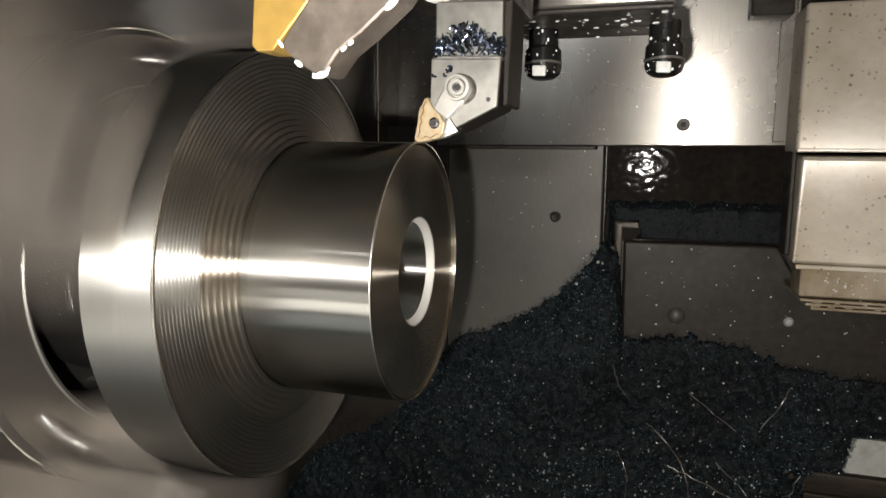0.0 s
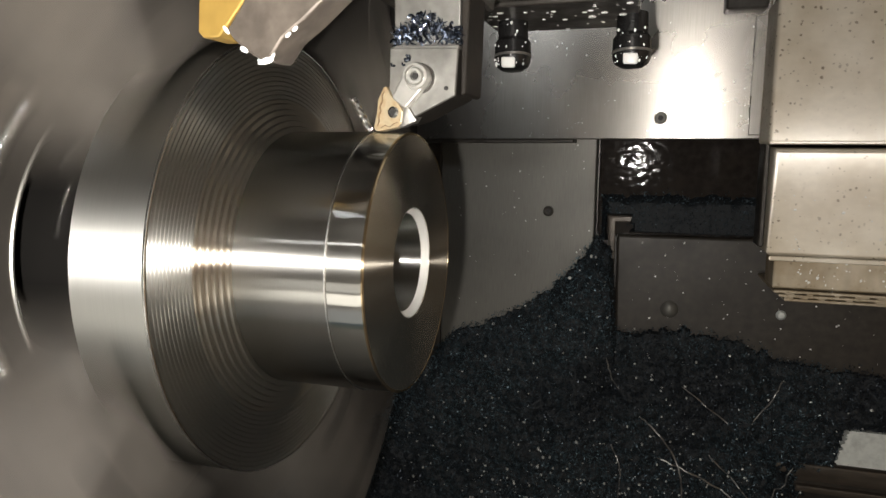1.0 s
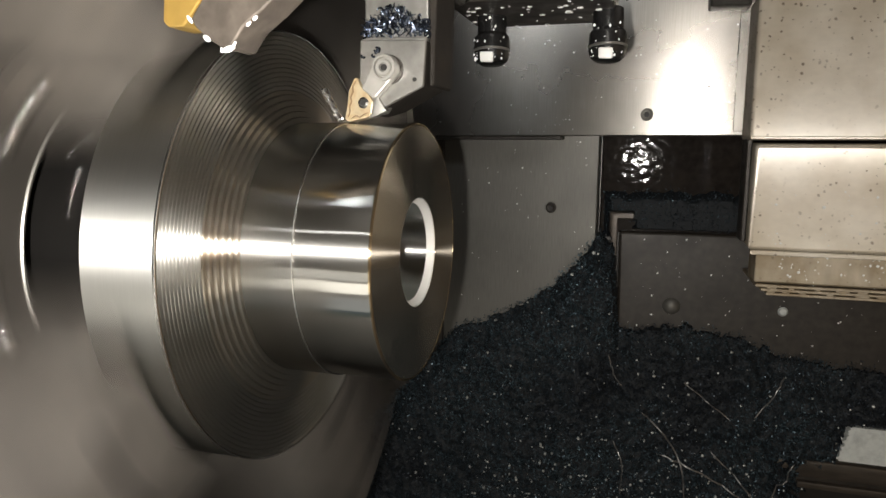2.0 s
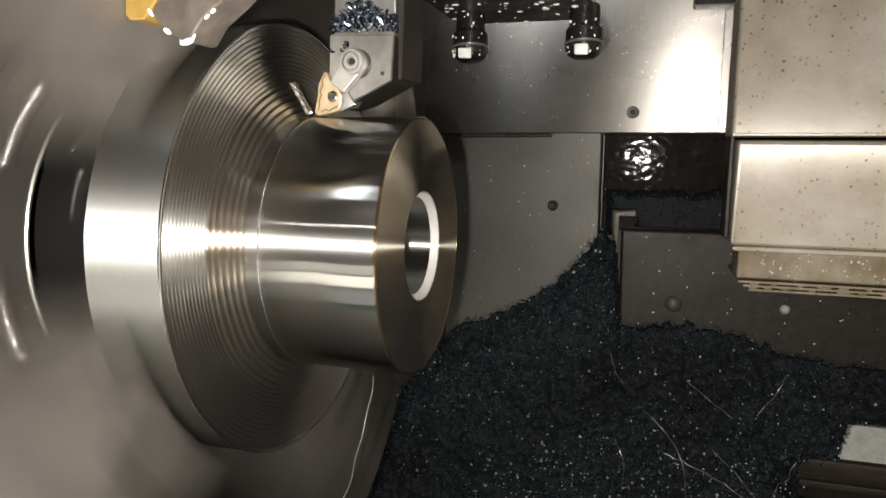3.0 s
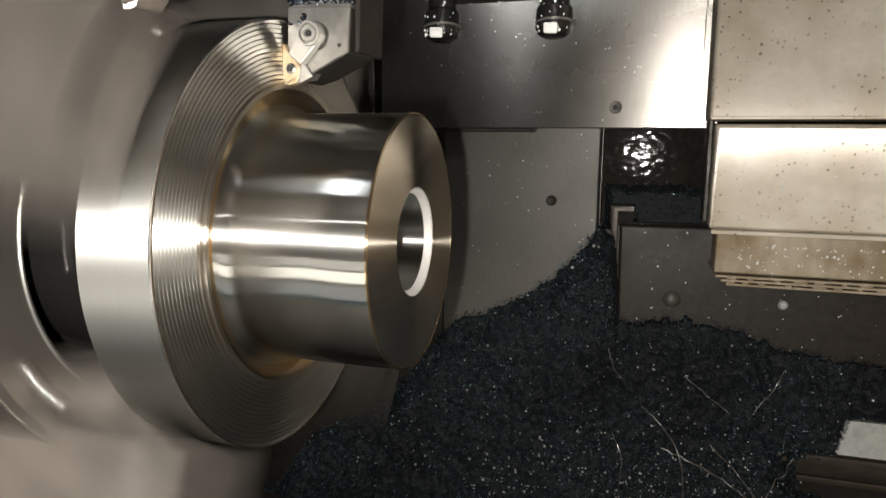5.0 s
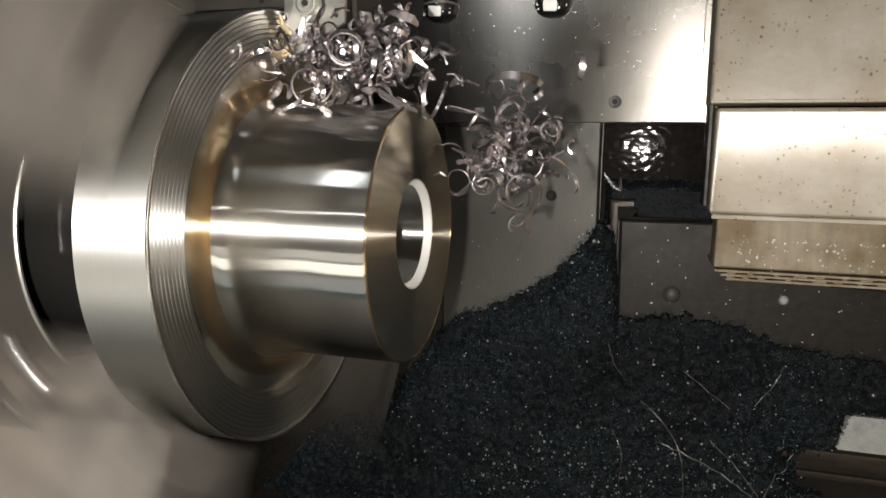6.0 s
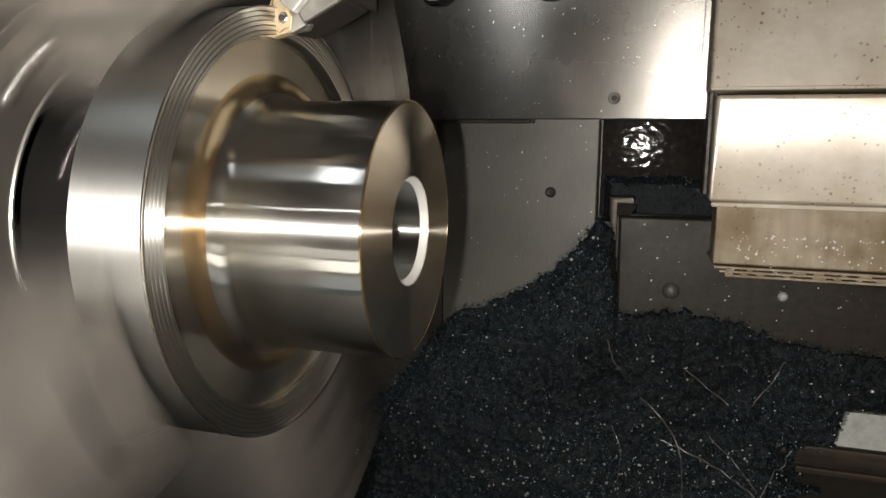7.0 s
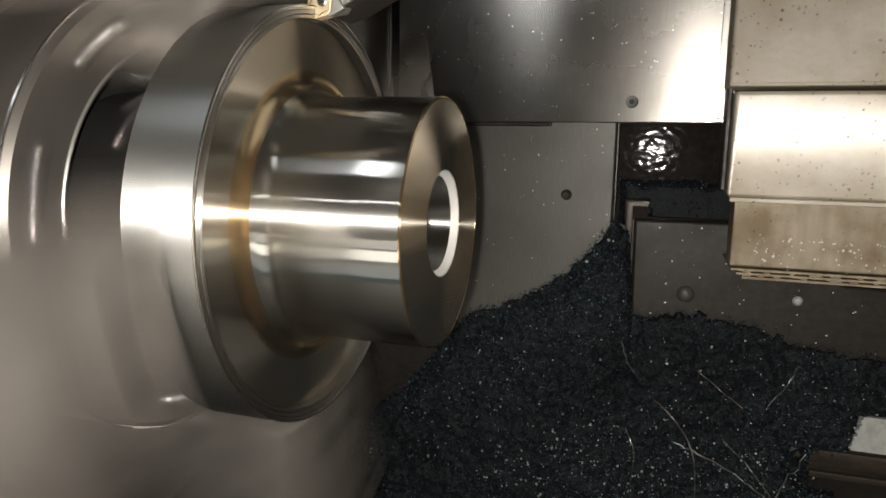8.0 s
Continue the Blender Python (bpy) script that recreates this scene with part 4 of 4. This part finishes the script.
def motions():
    # spindle: 84 degrees a step of 1/30 s
    spin = []
    for k in range(241):
        t = k / 30
        spin.append((t, 2520 * t - float(np.interp(t, [g[0] for g in GAPS], [g[1] for g in GAPS]))))
    for ob in (CHUCK, WORK):
        x, y, z = ORIGIN[ob]
        walk(ob, [(t, TILT @ pose(x, y, z, a % 360)) for t, a in spin])
    # carriage, cross slide and what rides on them
    for ob, cross in ((TOOL, 1), (SHANK_CHIPS, 1), (TURRET, 1), (TOOL2, 1), (COVER, 1), (BRACKET, 1), (PANEL, 0), (COVER2, 0)):
        x, y, z = ORIGIN[ob]
        walk(ob, [(t, TILT @ pose(x + dx, y, z + dz * cross, 0, 0, -3.4 if ob is PANEL else 0)) for t, dx, dz in FEED])
    # stock taken off: the skin recedes with the tool, each step is taken down as the tip passes its radius
    walk(SLEEVE, [(t, pose(min(0, max(dx, -.0575)) + .0010, 0, 0)) for t, dx, dz in FEED])
    for ring, (r0, r1, h) in zip(RINGS, STEPS):
        tip = [.0474 + f[2] for f in FEED]
        cut = float(np.interp((r0 + r1) / 2, tip, [f[0] for f in FEED])) if r0 < tip[-1] else 99
        deep = pose(-h - .0012, 0, 0)
        rest = pose(0, 0, 0)
        if cut > 7.9:
            walk(ring, [(0, rest), (8, rest)])
        else:
            walk(ring, [(0, rest), (cut - .05, rest), (cut + .05, deep), (8, deep)])
    # chips
    x, y, z = ORIGIN[COIL]
    walk(COIL, [(t, TILT @ pose(x + dx + (.012 if t < .4 else .0026 if t < 4 else .0050), y + (.020 if t < .4 else -.008), z + dz + (.012 if t < .4 else -.0012), 0, -25 if t < 4 else 0)) for t, dx, dz in FEED if t < 4.6]
         + [(4.9, TILT @ pose(-.10, .10, .02, 60, 0, 40)), (5.2, TILT @ pose(-.24, .45, -.10, 80, 0, 60)), (8, TILT @ pose(-.24, .45, -.10, 80, 0, 60))])
    x, y, z = ORIGIN[FLUNG]
    hid = TILT @ pose(-.235, .445, -.09)
    walk(FLUNG, [(0, hid), (2.87, hid), (2.97, TILT @ pose(x + .0006, y, z + .002)), (3.0, TILT @ pose(x, y, z)), (3.03, TILT @ pose(x - .0006, y, z - .002)), (3.13, hid), (8, hid)])
    lie, lie2 = TILT @ pose(-.235, .445, -.09), TILT @ pose(-.215, .445, -.06)
    x, y, z = ORIGIN[NEST]
    walk(NEST, [(0, lie), (4.8, lie), (5.2, TILT @ pose(-.10, .12, .03, 60, 0, 20)), (5.5, TILT @ pose(x - .01, y + .01, z - .004, 20, 0, 10)), (5.8, TILT @ pose(x, y, z)),
                (6.0, TILT @ pose(x + .002, y, z + .007, 30, 10, 0)), (6.2, TILT @ pose(x + .006, y, z + .010, 70, 0, 10)),
                (6.27, TILT @ pose(-.06, .07, .04, 120, 0, 40)), (6.34, TILT @ pose(-.13, .22, .0, 150, 0, 60)), (6.5, lie), (8, lie)])
    x, y, z = ORIGIN[NEST2]
    walk(NEST2, [(0, lie2), (4.9, lie2), (5.3, TILT @ pose(-.08, .14, .02, 0, 50, 0)), (5.6, TILT @ pose(x - .015, y + .02, z + .005, 0, 20, 0)), (5.8, TILT @ pose(x, y, z)),
                 (6.0, TILT @ pose(x + .013, y, z - .007, 10, 30, 0)), (6.2, TILT @ pose(x + .014, y, z - .010, 20, 70, 0)),
                 (6.27, TILT @ pose(-.03, .10, .01, 20, 110, 0)), (6.34, TILT @ pose(-.12, .25, -.02, 20, 140, 0)), (6.5, lie2), (8, lie2)])


motions()
